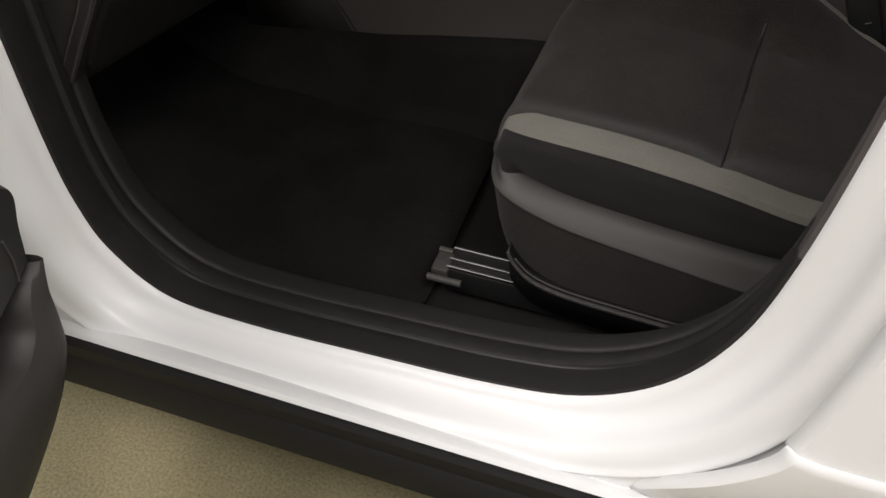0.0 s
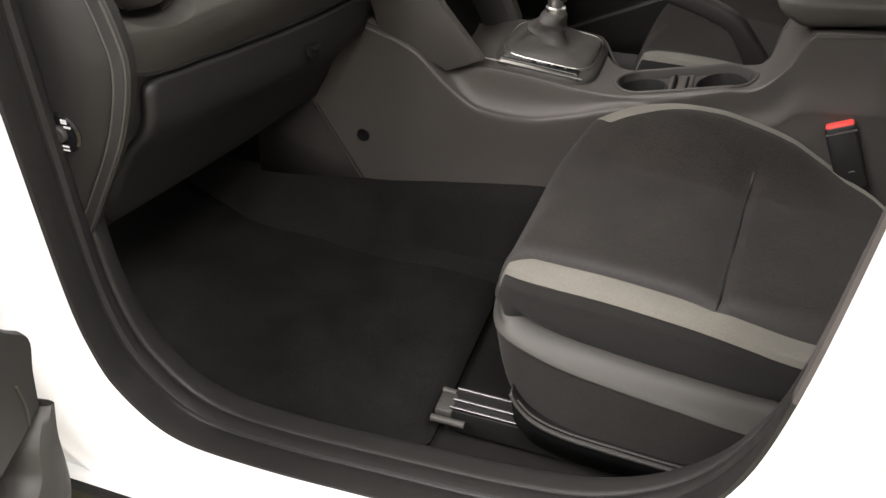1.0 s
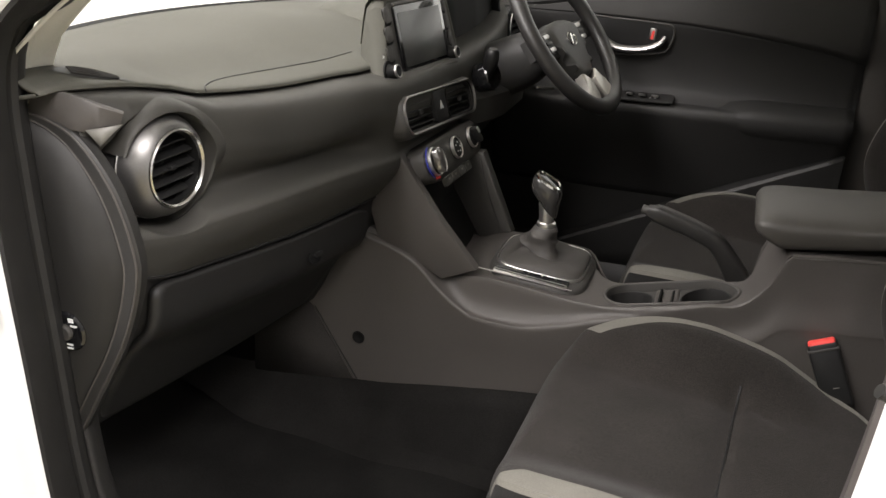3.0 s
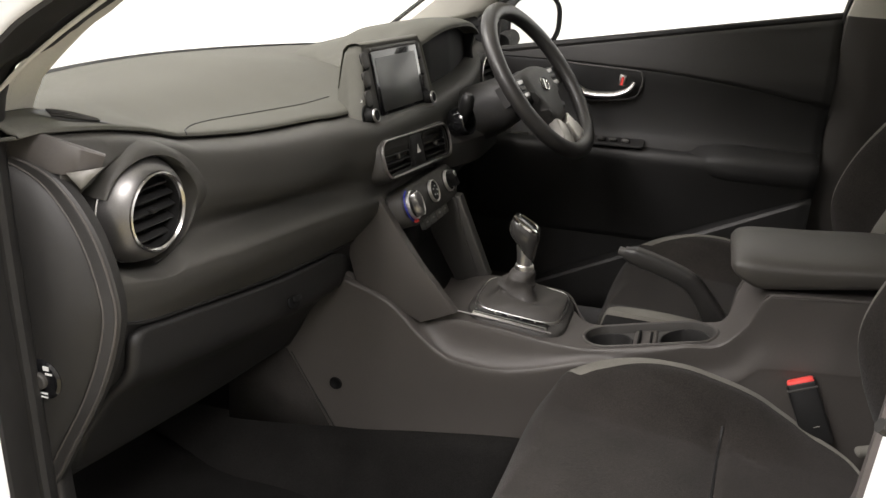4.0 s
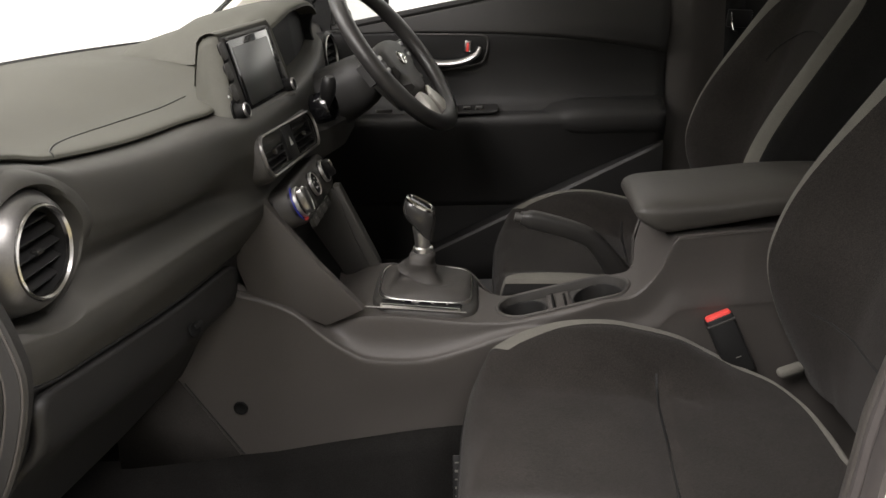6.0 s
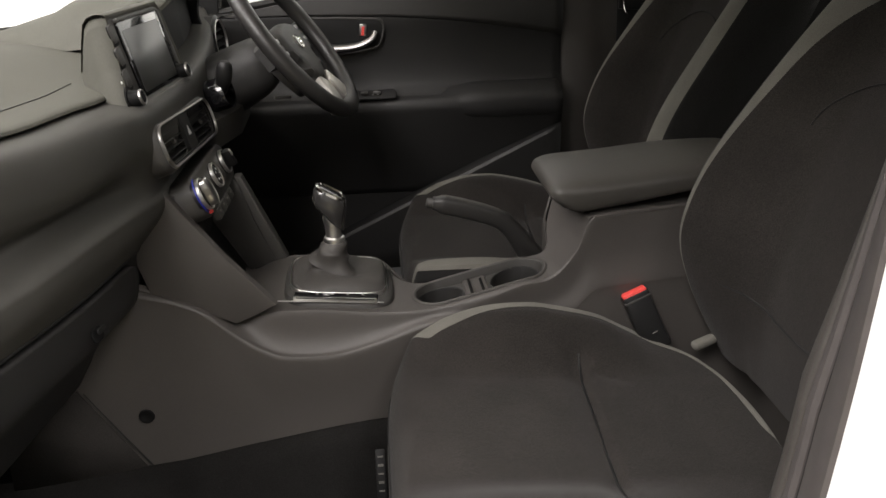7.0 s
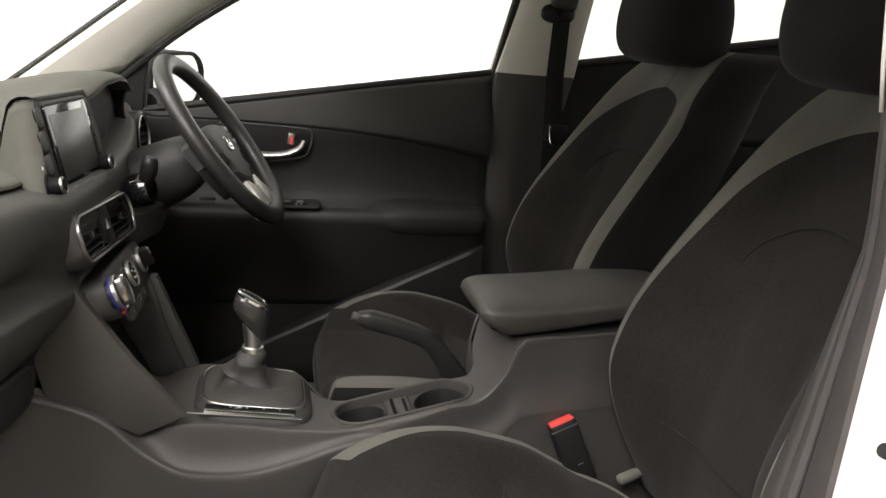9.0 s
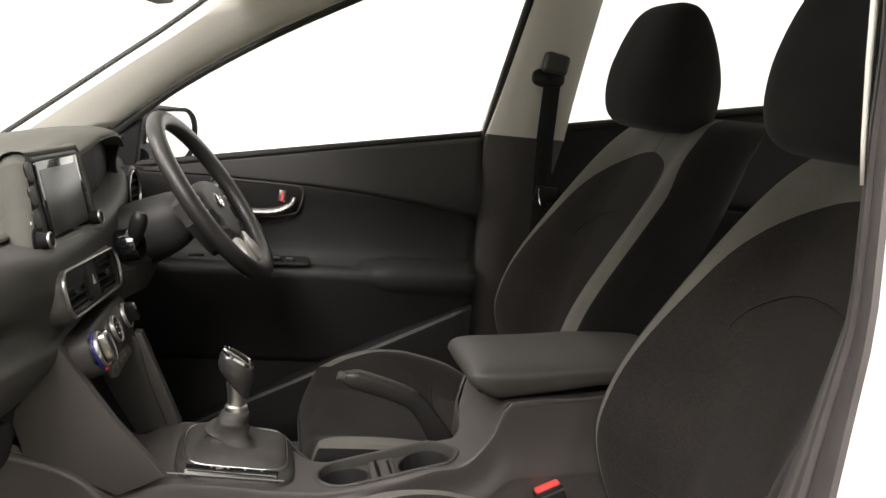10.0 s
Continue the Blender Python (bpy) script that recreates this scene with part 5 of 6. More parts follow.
def build_seat(yc, cx0=0.0, lean_=0.055, hr=0.0, dz=0.0):
    seat = thing("front_seat", "dark cloth bucket front seat with pale grey stripes", "seat", "front seats", at=(0.25, yc, 0.30))
    NV = 280
    rim = cr([(x, o, 0) for x, o in RIM], NV, closed=True)
    seam_line = cr([(x, o, 0) for x, o in SEAM], 40)
    nrm = []
    for i in range(NV):
        t = (rim[(i + 1) % NV] - rim[i - 1]).normalized()
        n = Vector((t.y, -t.x, 0))
        nrm.append(n if n.dot(rim[i] - Vector((0.2, 0, 0))) > 0 else -n)

    def height(x, o, e, nx):
        """Top of the cushion at a place e inside its edge."""
        base = lerp_tab(MID_Z, x)[0]
        side = smooth01((o + 0.10) / 0.20)
        crest = lerp_tab(FAR_Z, x)[0] * side + lerp_tab(NEAR_Z, x)[0] * (1 - side)
        lat = (0.226 if o > 0 else 0.256) - abs(o)
        z = base + (crest - base) * smooth01((0.125 - lat) / 0.095)
        r = 0.008 + 0.040 * smooth01((-nx - 0.62) / 0.36)
        k = 1 - min(1.0, e / r)
        z -= r * (1 - math.sqrt(max(0.0, 1 - k * k))) * 0.9
        f = smooth01((e - 0.03) / 0.03)
        if f > 0:
            d = min((Vector((x, o, 0)) - p).length for p in seam_line)
            z -= 0.0050 * f * smooth01((0.35 - x) / 0.06) * math.exp(-(d / 0.0075) ** 2)
            g = x - (0.2565 + 0.075 * o)
            z -= 0.0105 * f * smooth01((0.16 - o) / 0.03) * math.exp(-(g / (0.024 if g < 0 else 0.008)) ** 2)
        return z

    def ring(k):
        """The k-th edge point, its inward target and their distance."""
        p = rim[k % NV]
        x = p.x
        q = Vector((0.10 + (x - 0.10) * 0.3 if x < 0.10 else 0.36 + (x - 0.36) * 0.3 if x > 0.36 else x, 0, 0))
        return p, q, (q - p).length

    def top_pt(k, e):
        p, q, ln = ring(k)
        c = p.lerp(q, min(1.0, e / ln))
        return Vector((c.x + cx0, yc + c.y, height(c.x, c.y, e, nrm[k % NV].x) + dz))

    def far_stripe(k):
        p = rim[k % NV]
        if p.y > -0.10 and p.x > 0.0 and not (p.x < 0.1 and p.y < 0.1):
            w = 0.036 - 0.014 * smooth01((p.x - 0.06) / 0.12) - 0.008 * smooth01((p.x - 0.38) / 0.08)
            return w * smooth01((p.x - 0.010) / 0.030) * (smooth01((p.y + 0.10) / 0.06) if p.x > 0.4 else 1.0)
        return 0.0

    def near_stripe(k):
        p = rim[k % NV]
        if p.y < -0.14 and p.x < 0.42:
            return 0.041 * smooth01((p.x + 0.022) / 0.034) ** 0.6 * smooth01((0.42 - p.x) / 0.06)
        return 0.0

    def edge_at(k):
        return max(far_stripe(k), near_stripe(k))

    rows = []
    for k in range(NV):
        ln, e0 = ring(k)[2], edge_at(k)
        rows.append([top_pt(k, e0 + (ln - e0) * (j / 44) ** 1.35) for j in range(45)])
    part("cushion", sheet(rows, close_u=True), M_SEAT, seat, "dark grey-brown woven seat cushion")
    # Seam tube in black rather than cloth, to paint in the groove's shade.
    part("cross_seam", tube([(0.2565 + 0.075 * o + cx0, yc + o, height(0.2565 + 0.075 * o, o, 0.2, 0) + 0.0006 + dz) for o in [-0.205 + 0.0085 * k for k in range(42)]], 0.0021, 6), M_BLACK, seat)
    for fn in (far_stripe, near_stripe):
        ks = [k for k in range(NV) if fn(k) > 1e-4]
        gap = next((i for i in range(1, len(ks)) if ks[i] != ks[i - 1] + 1), 0)
        ks = ks[gap:] + ks[:gap]
        part("stripe", sheet([[top_pt(k, fn(k) * j / 8) + Vector((0, 0, 0.0006)) for j in range(9)] for k in ks]), M_STRIPE, seat, "pale grey cloth stripe along the bolster")

    def band(levels, n):
        """A strip round the whole cushion: levels give (outward, z) for an edge point."""
        out = []
        for k in range(NV):
            z0 = top_pt(k, 0.0).z
            pts = cr([(o, z, 0) for o, z in levels(rim[k].x, z0, nrm[k].x)], n)
            out.append([Vector((rim[k].x + cx0 + nrm[k].x * a.x, yc + rim[k].y + nrm[k].y * a.x, a.y)) for a in pts])
        return sheet(out, close_u=True)

    wt, wb = (lambda x: lerp_tab(WELT_T, x)[0]), (lambda x: lerp_tab(WELT_B, x)[0])
    deep = lambda nx: -0.030 + 0.024 * smooth01((-nx - 0.3) / 0.5)
    part("side_recess", band(lambda x, z, nx: [(0, z), (0.003, z - 0.010), (0.003, z - 0.022 * min(1.0, (z - wt(x)) / 0.05)), (deep(nx) * 0.4, wt(x) + (z - wt(x)) * 0.30), (deep(nx), wt(x))], 10), M_SEATD, seat)
    part("side_welt", band(lambda x, z, nx: [(deep(nx), wt(x)), (deep(nx) * 0.5, wt(x) - 0.004), (-0.002, wb(x) + 0.012), (0.004, wb(x) + 0.004), (0.003, wb(x))], 10), M_VINYL, seat, "grey vinyl side welt")
    part("side_skirt", band(lambda x, z, nx: [(0.003, wb(x)), (0.001, wb(x) - 0.006), (-0.001 - 0.012 * max(0.0, -nx), 0.465), (-0.008 - 0.028 * max(0.0, -nx), 0.42), (-0.018 - 0.07 * max(0.0, -nx), 0.36)], 10), M_SEAT, seat)
    for s in (-1, 1):
        w_ = 0.252 if s < 0 else 0.222
        out = [(p.x, p.z) for p in cr([(0.012, 0, 0.452), (0.022, 0, 0.432), (0.046, 0, 0.410), (0.090, 0, 0.397), (0.168, 0, 0.391), (0.277, 0, 0.387), (0.47, 0, 0.392)], 28)]
        val = part("valance", sheet([[Vector((x + cx0, yc + s * (w_ - 0.022), z + 0.004)), Vector((x + cx0, yc + s * w_, z)), Vector((x + cx0, yc + s * (w_ + 0.004), z - 0.006)), Vector((x + cx0, yc + s * (w_ - 0.002), z - 0.014)), Vector((x + cx0 + 0.004, yc + s * (w_ - 0.006), max(0.325, z - 0.055)))] for x, z in out]), M_BLACK, seat, "black plastic seat valance", solid=0.002)
        part("valance_lip", tube([(x + cx0, yc + s * (w_ + 0.0025), z - 0.002) for x, z in out], 0.0028, 6), M_VINYL, val)
        part("valance_line", tube([(x + cx0 + 0.002, yc + s * (w_ + 0.0012), z + 0.006) for x, z in out[4:]], 0.0016, 6), M_VINYL, val)

    bt = [lerp_tab([(k, *r) for k, r in enumerate(BACKROW)], i / 63 * (len(BACKROW) - 1)) for i in range(64)]

    for _ in range(3):
        bt = [bt[0]] + [[(a + 2 * b + c) / 4 for a, b, c in zip(bt[i - 1], bt[i], bt[i + 1])] for i in range(1, 63)] + [bt[63]]

    def fx_(v, o):
        z, xc, xm, w, wo, sw_ = v
        return xm - (xm - xc) * smooth01((abs(o) - 0.07) / max(0.01, w - 0.07)) + 0.004 * math.exp(-(((abs(o) - 0.12) / 0.010) ** 2)) * (1 if z < 1.1 else 0)

    def back(cols):
        return sheet([[Vector((x, yc + o, v[0] + dz)) for o, x, dz in cols(v)] for v in bt])

    def ins(v, s):
        """Half width of the insert: the stripe thins out lower on the far side."""
        low = smooth01((1.17 - v[0]) / 0.08)
        if s > 0:
            q = 0.25 + 0.40 * smooth01((v[0] - 0.85) / 0.2)
        elif lean_ > 0:
            q = 0.05 + 0.5 * smooth01((v[0] - 1.05) / 0.1)
        else:
            q = 1 + 0.9 * low
        return max(0.001, (v[3] - v[5] * q) * max(0.0, 1 - max(0.0, (v[0] - 1.03) / 0.138) ** 2.4) ** (1 / 2.4))

    def roll(v, s):
        """How far the stripe wraps over the outer roll."""
        if s > 0:
            return 0.15
        return 0.12 + 0.68 * smooth01((1.19 - v[0]) / 0.10)

    part("backrest", back(lambda v: [(f * ins(v, f), fx_(v, f * ins(v, f)), 0) for f in [-1 + k / 14 for k in range(29)]]), M_SEAT, seat, "dark woven backrest insert")
    for s in (-1, 1):
        part("back_stripe", back(lambda v: [(s * (ins(v, s) + (v[3] - ins(v, s)) * k / 8), fx_(v, ins(v, s) + (v[3] - ins(v, s)) * k / 8), 0) for k in range(9)] + [(s * (v[3] + (v[4] - v[3]) * roll(v, s) * h), v[1] + 0.017 * (roll(v, s) * h) ** 1.5, 0) for h in (0.34, 0.67, 1.0)]), M_STRIPE, seat, "pale grey backrest stripe widening to the shoulder")
        part("back_side", back(lambda v: [(s * p.x, p.y, p.z) for p in cr([(v[3] + (v[4] - v[3]) * roll(v, s), v[1] + 0.017 * roll(v, s) ** 1.5, 0), (v[3] + (v[4] - v[3]) * (0.5 + 0.5 * roll(v, s)), v[1] + 0.008 + 0.012 * roll(v, s), 0), (v[4], v[1] + 0.034, 0), (v[4] + 0.001, v[1] + 0.05, 0), (v[4] + 0.002, v[1] + 0.075, 0), (v[4] - 0.01, v[1] + 0.12, 0), (v[4] - 0.06, v[2] + 0.125, 0), (0.0, v[2] + 0.13, 0)], 18)]), M_SEATD, seat)
    arch = [(0.115 * math.cos(q), 0.965 + 0.075 * math.sin(q)) for q in [math.pi * k / 20 for k in range(21)]]
    pts = []
    for o, z in arch:
        v = [z] + lerp_tab(BACKROW, z)
        pts.append((fx_(v, o) - 0.001, yc + o, z))
    part("arch_seam", tube(pts, 0.0012, 6), M_SEATD, seat)
    v = [0.70] + lerp_tab(BACKROW, 0.70)
    part("lumbar_seam", tube([(fx_(v, o) - 0.001, yc + o, 0.70 + 0.02 * (o / 0.15) ** 2) for o in [-0.15 + 0.015 * k for k in range(21)]], 0.002, 6), M_SEATD, seat)
    # headrest
    rows = []
    for z, cx, hx, hy in ((1.214, 0.690, 0.030, 0.050), (1.218, 0.684, 0.064, 0.090), (1.235, 0.679, 0.086, 0.116), (1.27, 0.677, 0.095, 0.130), (1.32, 0.677, 0.093, 0.132), (1.365, 0.677, 0.080, 0.129), (1.405, 0.677, 0.064, 0.120), (1.438, 0.677, 0.048, 0.104), (1.458, 0.678, 0.030, 0.080), (1.466, 0.680, 0.012, 0.05), (1.467, 0.680, 0.002, 0.02)):
        rows.append(sq_loop(cx + hr - 0.005, yc, z, hx, hy * 1.03, 2.7, 64))
    cols = [cr([r[j] for r in rows], 34) for j in range(64)]
    rows = [[cols[j][i] for j in range(64)] for i in range(34)]
    hd = part("headrest", sheet(rows, close_v=True), M_SEATD, seat, "black cloth headrest")
    for s in (-1, 1):
        part("headrest_post", tube([(0.715, yc + s * 0.055, 1.19), (0.690, yc + s * 0.055, 1.26)], 0.006, 10), M_CHROME, hd)
    # rails
    for s in (-1, 1):
        rail = part("rail", rbox(pose(0.225, yc + s * 0.205, 0.338), 0.62, 0.048, 0.044, 0.004), M_BLACK, seat, "black steel seat rail")
        for dy in (-0.020, -0.004, 0.018):
            part("rail_lip", rbox(pose(0.225, yc + s * 0.205 + dy, 0.362), 0.615, 0.004, 0.006, 0.001, 1), M_STEEL, rail, "bright steel rail lip")
    return seat


seat_p = build_seat(-0.36, hr=-0.039)
seat_p["label"] = "dark cloth passenger seat with pale stripes by the open door"
seat_d = build_seat(0.36, 0.022, 0.0, dz=-0.016)
seat_d.location.x += 0.038
seat_d["label"] = "dark cloth driver seat with pale stripes behind the steering wheel"

# Rail end covers in front of the passenger seat.
cover = thing("seat_rail_cover", "grey plastic seat rail end piece on the carpet", "rail cover")
part("bracket", rbox(pose(-0.090, -0.575, 0.352, 0, 0, 0), 0.026, 0.040, 0.018, 0.004), M_TRIM, cover)
for dy, ln in ((-0.030, 0.050), (0.026, 0.022)):
    part("peg", tube([(-0.104, -0.575 + dy, 0.354), (-0.104 + ln, -0.575 + dy, 0.354)], 0.0055, 12), M_VINYL, cover)

# ---- buckle and seat hinge cover ----
buckle = thing("seatbelt_buckle", "black seat belt buckle with a red release button", "buckle")
bmx = axes((0.384, -0.146, 0.653), (0.9, 0.02, 0.40), (-0.42, 0.15, 0.9))
part("body", slab(rrect(0.044, 0.105, 0.006), bmx @ pose(0, -0.025, -0.011), 0.022, 0.004), M_BLACK, buckle)
part("release_button", rbox(bmx @ pose(0, 0.0245, 0.0), 0.040, 0.013, 0.019, 0.004), M_RED, buckle, "bright red release button")
part("slot_frame", rbox(bmx @ pose(0, 0.017, 0.0), 0.0455, 0.005, 0.0235, 0.002), M_TRIM, buckle)
part("print_bar", rbox(bmx @ pose(0.004, -0.045, 0.0115), 0.009, 0.0012, 0.0006, 0), M_GREYEDGE, buckle, smooth=False)
part("hinge_cover", rbox(pose(0.482, -0.178, 0.600, 0, -12, 14), 0.042, 0.018, 0.014, 0.006, 3), M_STRIPE, buckle, "pale grey hinge cover")

# ---- mat ----
floor_mat = thing("floor_mat", "black carpet floor mat in the passenger footwell", "mat")
rows = []
for i in range(25):
    u = i / 24
    row = []
    for j in range(21):
        a, b = round_uv(u, j / 20, 0.10, 0.12)
        x = -0.86 + 0.76 * a
        y = -0.665 + 0.475 * b
        z = lerp_tab([(-1.0, 0.72), (-0.93, 0.50), (-0.82, 0.37), (-0.68, 0.315), (-0.3, 0.30), (0.2, 0.30)], x)[0] + 0.012
        row.append((x, y, z + 0.002 * math.sin(x * 23) * math.sin(y * 19)))
    rows.append(row)
part("mat_body", sheet(rows), M_MAT, floor_mat, solid=0.008)
CARPETZ = [(-0.9, 0.40), (-0.39, 0.425), (-0.24, 0.45), (-0.03, 0.48), (0.30, 0.49)]
footrest = thing("side_carpet", "black moulded carpet beside the console", "carpet")
part("carpet", sheet([[(x, -0.147, lerp_tab(CARPETZ, x)[0]), (x, -0.160, lerp_tab(CARPETZ, x)[0] - 0.035), (x, -0.20, 0.335), (x, -0.26, 0.308)] for x in [-0.9 + 0.05 * k for k in range(24)]]), M_CARPET, footrest, solid=0.01)
tgm = axes((-0.040, -0.178, 0.397), (1, 0, 0), (0, 0.36, 0.93))
tagp = part("logo_tag", slab(rrect(0.016, 0.080, 0.003), tgm, 0.002, 0.0005), M_BLACK, footrest, "small dark tag with pale bars")
for k in range(5):
    part("print_bar", rbox(tgm @ pose(0, -0.028 + 0.014 * k, 0.0024), 0.009, 0.004 if k % 2 else 0.0025, 0.0008, 0), M_GREYEDGE, tagp, smooth=False)

# ---- driver's door ----
def belt_z(x):
    return 1.085 + 0.172 * x if x < 0.5 else 1.171 + 0.175 * (x - 0.5)


def door_face(x, z, s):
    """Inner surface of a closed door: y at (x, z)."""
    tab = [(0.35, 0.735), (0.50, 0.728), (0.66, 0.715), (0.74, 0.700), (0.79, 0.682), (0.812, 0.688), (0.83, 0.715), (0.88, 0.727), (0.94, 0.725), (1.0, 0.716), (1.06, 0.722), (1.12, 0.736), (1.30, 0.752)]
    return s * lerp_tab(tab, z)[0]


def build_door(s, name, label, x0, x1, full=True):
    door = thing(name, label, "door")
    xs_ = [x0 + (x1 - x0) * k / 40 for k in range(41)]

    def rows(f0, f1, n, grow=0.0):
        out = []
        for x in xs_:
            a, b = f0(x), f1(x)
            out.append([(x, door_face(x, a + (b - a) * k / n, s) - s * grow, a + (b - a) * k / n) for k in range(n + 1)])
        return out

    crease = lambda x: 1.012 - 0.035 * max(0, x + 0.15) - 0.20 * max(0, x + 0.0) ** 2 if full else 1.02
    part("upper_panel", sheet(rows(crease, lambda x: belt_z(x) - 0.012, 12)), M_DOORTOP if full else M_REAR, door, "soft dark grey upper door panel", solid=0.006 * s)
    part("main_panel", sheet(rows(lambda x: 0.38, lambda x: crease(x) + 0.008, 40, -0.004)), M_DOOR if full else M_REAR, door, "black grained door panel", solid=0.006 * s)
    part("crease_line", tube([(x, door_face(x, crease(x), s) - s * 0.001, crease(x)) for x in xs_], 0.0022, 6), M_BLACK, door)
    part("belt_strip", tube([(x, s * 0.742, belt_z(x) - 0.006) for x in xs_], 0.009, 8), M_SEAL, door)
    if name == "rear_door" and s < 0:
        # Front edge curves back from the sill to the pillar.
        edge = lambda z: lerp_tab([(0.38, 0.215), (0.42, 0.25), (0.5, 0.315), (0.56, 0.348), (0.75, 0.378), (1.0, 0.388), (1.2, 0.395)], z)[0]
        skin = cr([(0, 0.862, 0.385), (0, 0.884, 0.47), (0, 0.893, 0.555), (0, 0.886, 0.575), (0, 0.876, 0.72), (0, 0.874, 0.9), (0, 0.868, 1.0), (0, 0.83, 1.10)], 40)
        part("outer_skin", sheet([[Vector((edge(p.z) + (x1 - edge(p.z)) * (k / 24) ** 1.5, s * (p.y - (0.014 if k == 0 else 0.003 if k == 1 else 0)), p.z)) for p in skin] for k in range(25)]), M_PAINT, door, "white painted rear door skin with a low crease", solid=-0.004)
        return door
    part("outer_skin", sheet([[(x, s * 0.86, 0.38), (x, s * 0.885, 0.56), (x, s * 0.868, 0.75), (x, s * 0.862, 0.95), (x, s * 0.80, belt_z(x) - 0.02)] for x in xs_]), M_PAINT, door, "white painted door skin", solid=0.004)
    return door


drv = build_door(1, "driver_door", "closed black driver's door with chrome inside handle", -0.52, 0.452)
# Door handle cup and pull.
cm = axes((-0.072, 0.716, 0.962), (1, 0, 0.06), (-0.05, 0.0, 1))
cup = [(p.x, p.y) for p in cr([(-0.105, 0.046, 0), (-0.04, 0.045, 0), (0.06, 0.036, 0), (0.098, 0.026, 0), (0.094, -0.012, 0), (0.070, -0.034, 0), (-0.03, -0.040, 0), (-0.06, -0.02, 0)], 48, closed=True)]
hp = part("handle_cup", slab(cup, cm @ pose(0, 0, -0.006), 0.010, 0.004), M_BLACK, drv, "dark handle recess")
part("cup_rim", tube([cm @ Vector((x, y, 0.003)) for x, y in cup + cup[:1]], 0.003, 6, ends=False), M_TRIM, hp)
part("pull_handle", tube(cr([cm @ Vector(p) for p in ((-0.088, 0.030, 0.010), (-0.065, 0.002, 0.016), (-0.03, -0.020, 0.020), (0.03, -0.022, 0.022), (0.068, -0.010, 0.020), (0.080, 0.006, 0.012))], 26), [0.0075 + 0.004 * math.sin(math.pi * k / 25) for k in range(26)], 12, flat=0.7), M_SILVER, drv, "satin chrome pull handle")
part("lock_lever", rbox(cm @ pose(0.052, 0.012, 0.010, 0, 0, -10), 0.016, 0.026, 0.010, 0.002), M_SILVER, drv)
part("lock_mark", rbox(cm @ pose(0.052, 0.010, 0.0155, 0, 0, -10), 0.006, 0.020, 0.001, 0), M_RED, drv, "red lock mark", smooth=False)
# Armrest ledge with window switches and padded elbow rest.
part("armrest_ledge", sheet([[Vector((x, p.x, p.y)) for p in cr([(0.722, 0.835, 0), (0.700, 0.822, 0), (0.674, 0.815 + 0.02 * max(0, x), 0), (0.666, 0.802, 0), (0.668, 0.782, 0), (0.682, 0.725, 0), (0.700, 0.65, 0), (0.722, 0.57, 0)], 22)] for x in [-0.40 + 0.848 * k / 30 for k in range(31)]]), M_DOOR, drv, "black moulded armrest ledge", solid=0.004)
ease = lambda x: smooth01((x - 0.12) / 0.14)
part("elbow_pad", sheet([[Vector((x, p.x, p.y)) for p in cr([(0.724 - 0.004 * ease(x), 0.834 + 0.012 * ease(x), 0), (0.706 - 0.012 * ease(x), 0.824 + 0.012 * ease(x), 0), (0.684 - 0.012 * ease(x), 0.815 + 0.010 * ease(x), 0), (0.674 - 0.012 * ease(x), 0.804 + 0.006 * ease(x), 0), (0.680 - 0.016 * ease(x), 0.784 - 0.010 * ease(x), 0), (0.694 - 0.008 * ease(x), 0.776 - 0.012 * ease(x), 0)], 14)] for x in [0.12 + 0.325 * k / 20 for k in range(21)]]), M_DOOR, drv, "padded elbow rest", solid=0.004)
spn = part("switch_panel", slab(rrect(0.17, 0.044, 0.010), axes((-0.035, 0.690, 0.8265), (1, 0, 0.02), (0, 1, 0.25)), 0.004, 0.002), M_DOOR, drv)
for k in range(4):
    part("window_switch", rbox(pose(-0.085 + 0.03 * k, 0.687, 0.834, -14, 0, 0), 0.018, 0.016, 0.008, 0.002), M_TRIM, spn)
for k in range(2):
    part("print_bar", rbox(pose(-0.005 + 0.012 * k, 0.676, 0.8315, -14, 0, 0), 0.003, 0.003, 0.0008, 0), M_WHITE, spn, smooth=False)
part("lower_trim", sheet([[(x, 0.676, 0.36), (x, 0.664, 0.44 + 0.243 * x), (x, 0.660, 0.524 + 0.485 * x), (x, 0.666, 0.531 + 0.485 * x), (x, 0.700, 0.536 + 0.485 * x)] for x in [-0.30 + 0.745 * k / 20 for k in range(21)]]), M_DOOR, drv, "dark lower door trim", solid=0.006)
part("tweeter_sail", slab([(-0.336, 1.172), (-0.430, 1.095), (-0.480, 1.050), (-0.480, 1.0), (-0.350, 1.0)], axes((0, 0.728, 0), (1, 0, 0), (0, 0, 1)), -0.012, 0), M_BLACK, drv, "black triangular mirror sail")
wn_rows = [[(x, 0.745 - 0.12 * v, belt_z(x) - 0.02 + v * 0.36) for v in (0, 0.5, 1)] for x in (-0.38, -0.1, 0.2, 0.46)]
g = part("window", sheet(wn_rows), M_CLEAR, drv, "clear side window glass")
g.visible_shadow = False
part("sail_bar", tube([(-0.345, 0.738, 1.03), (-0.338, 0.735, 1.165)], 0.006, 8), M_SEAL, drv)

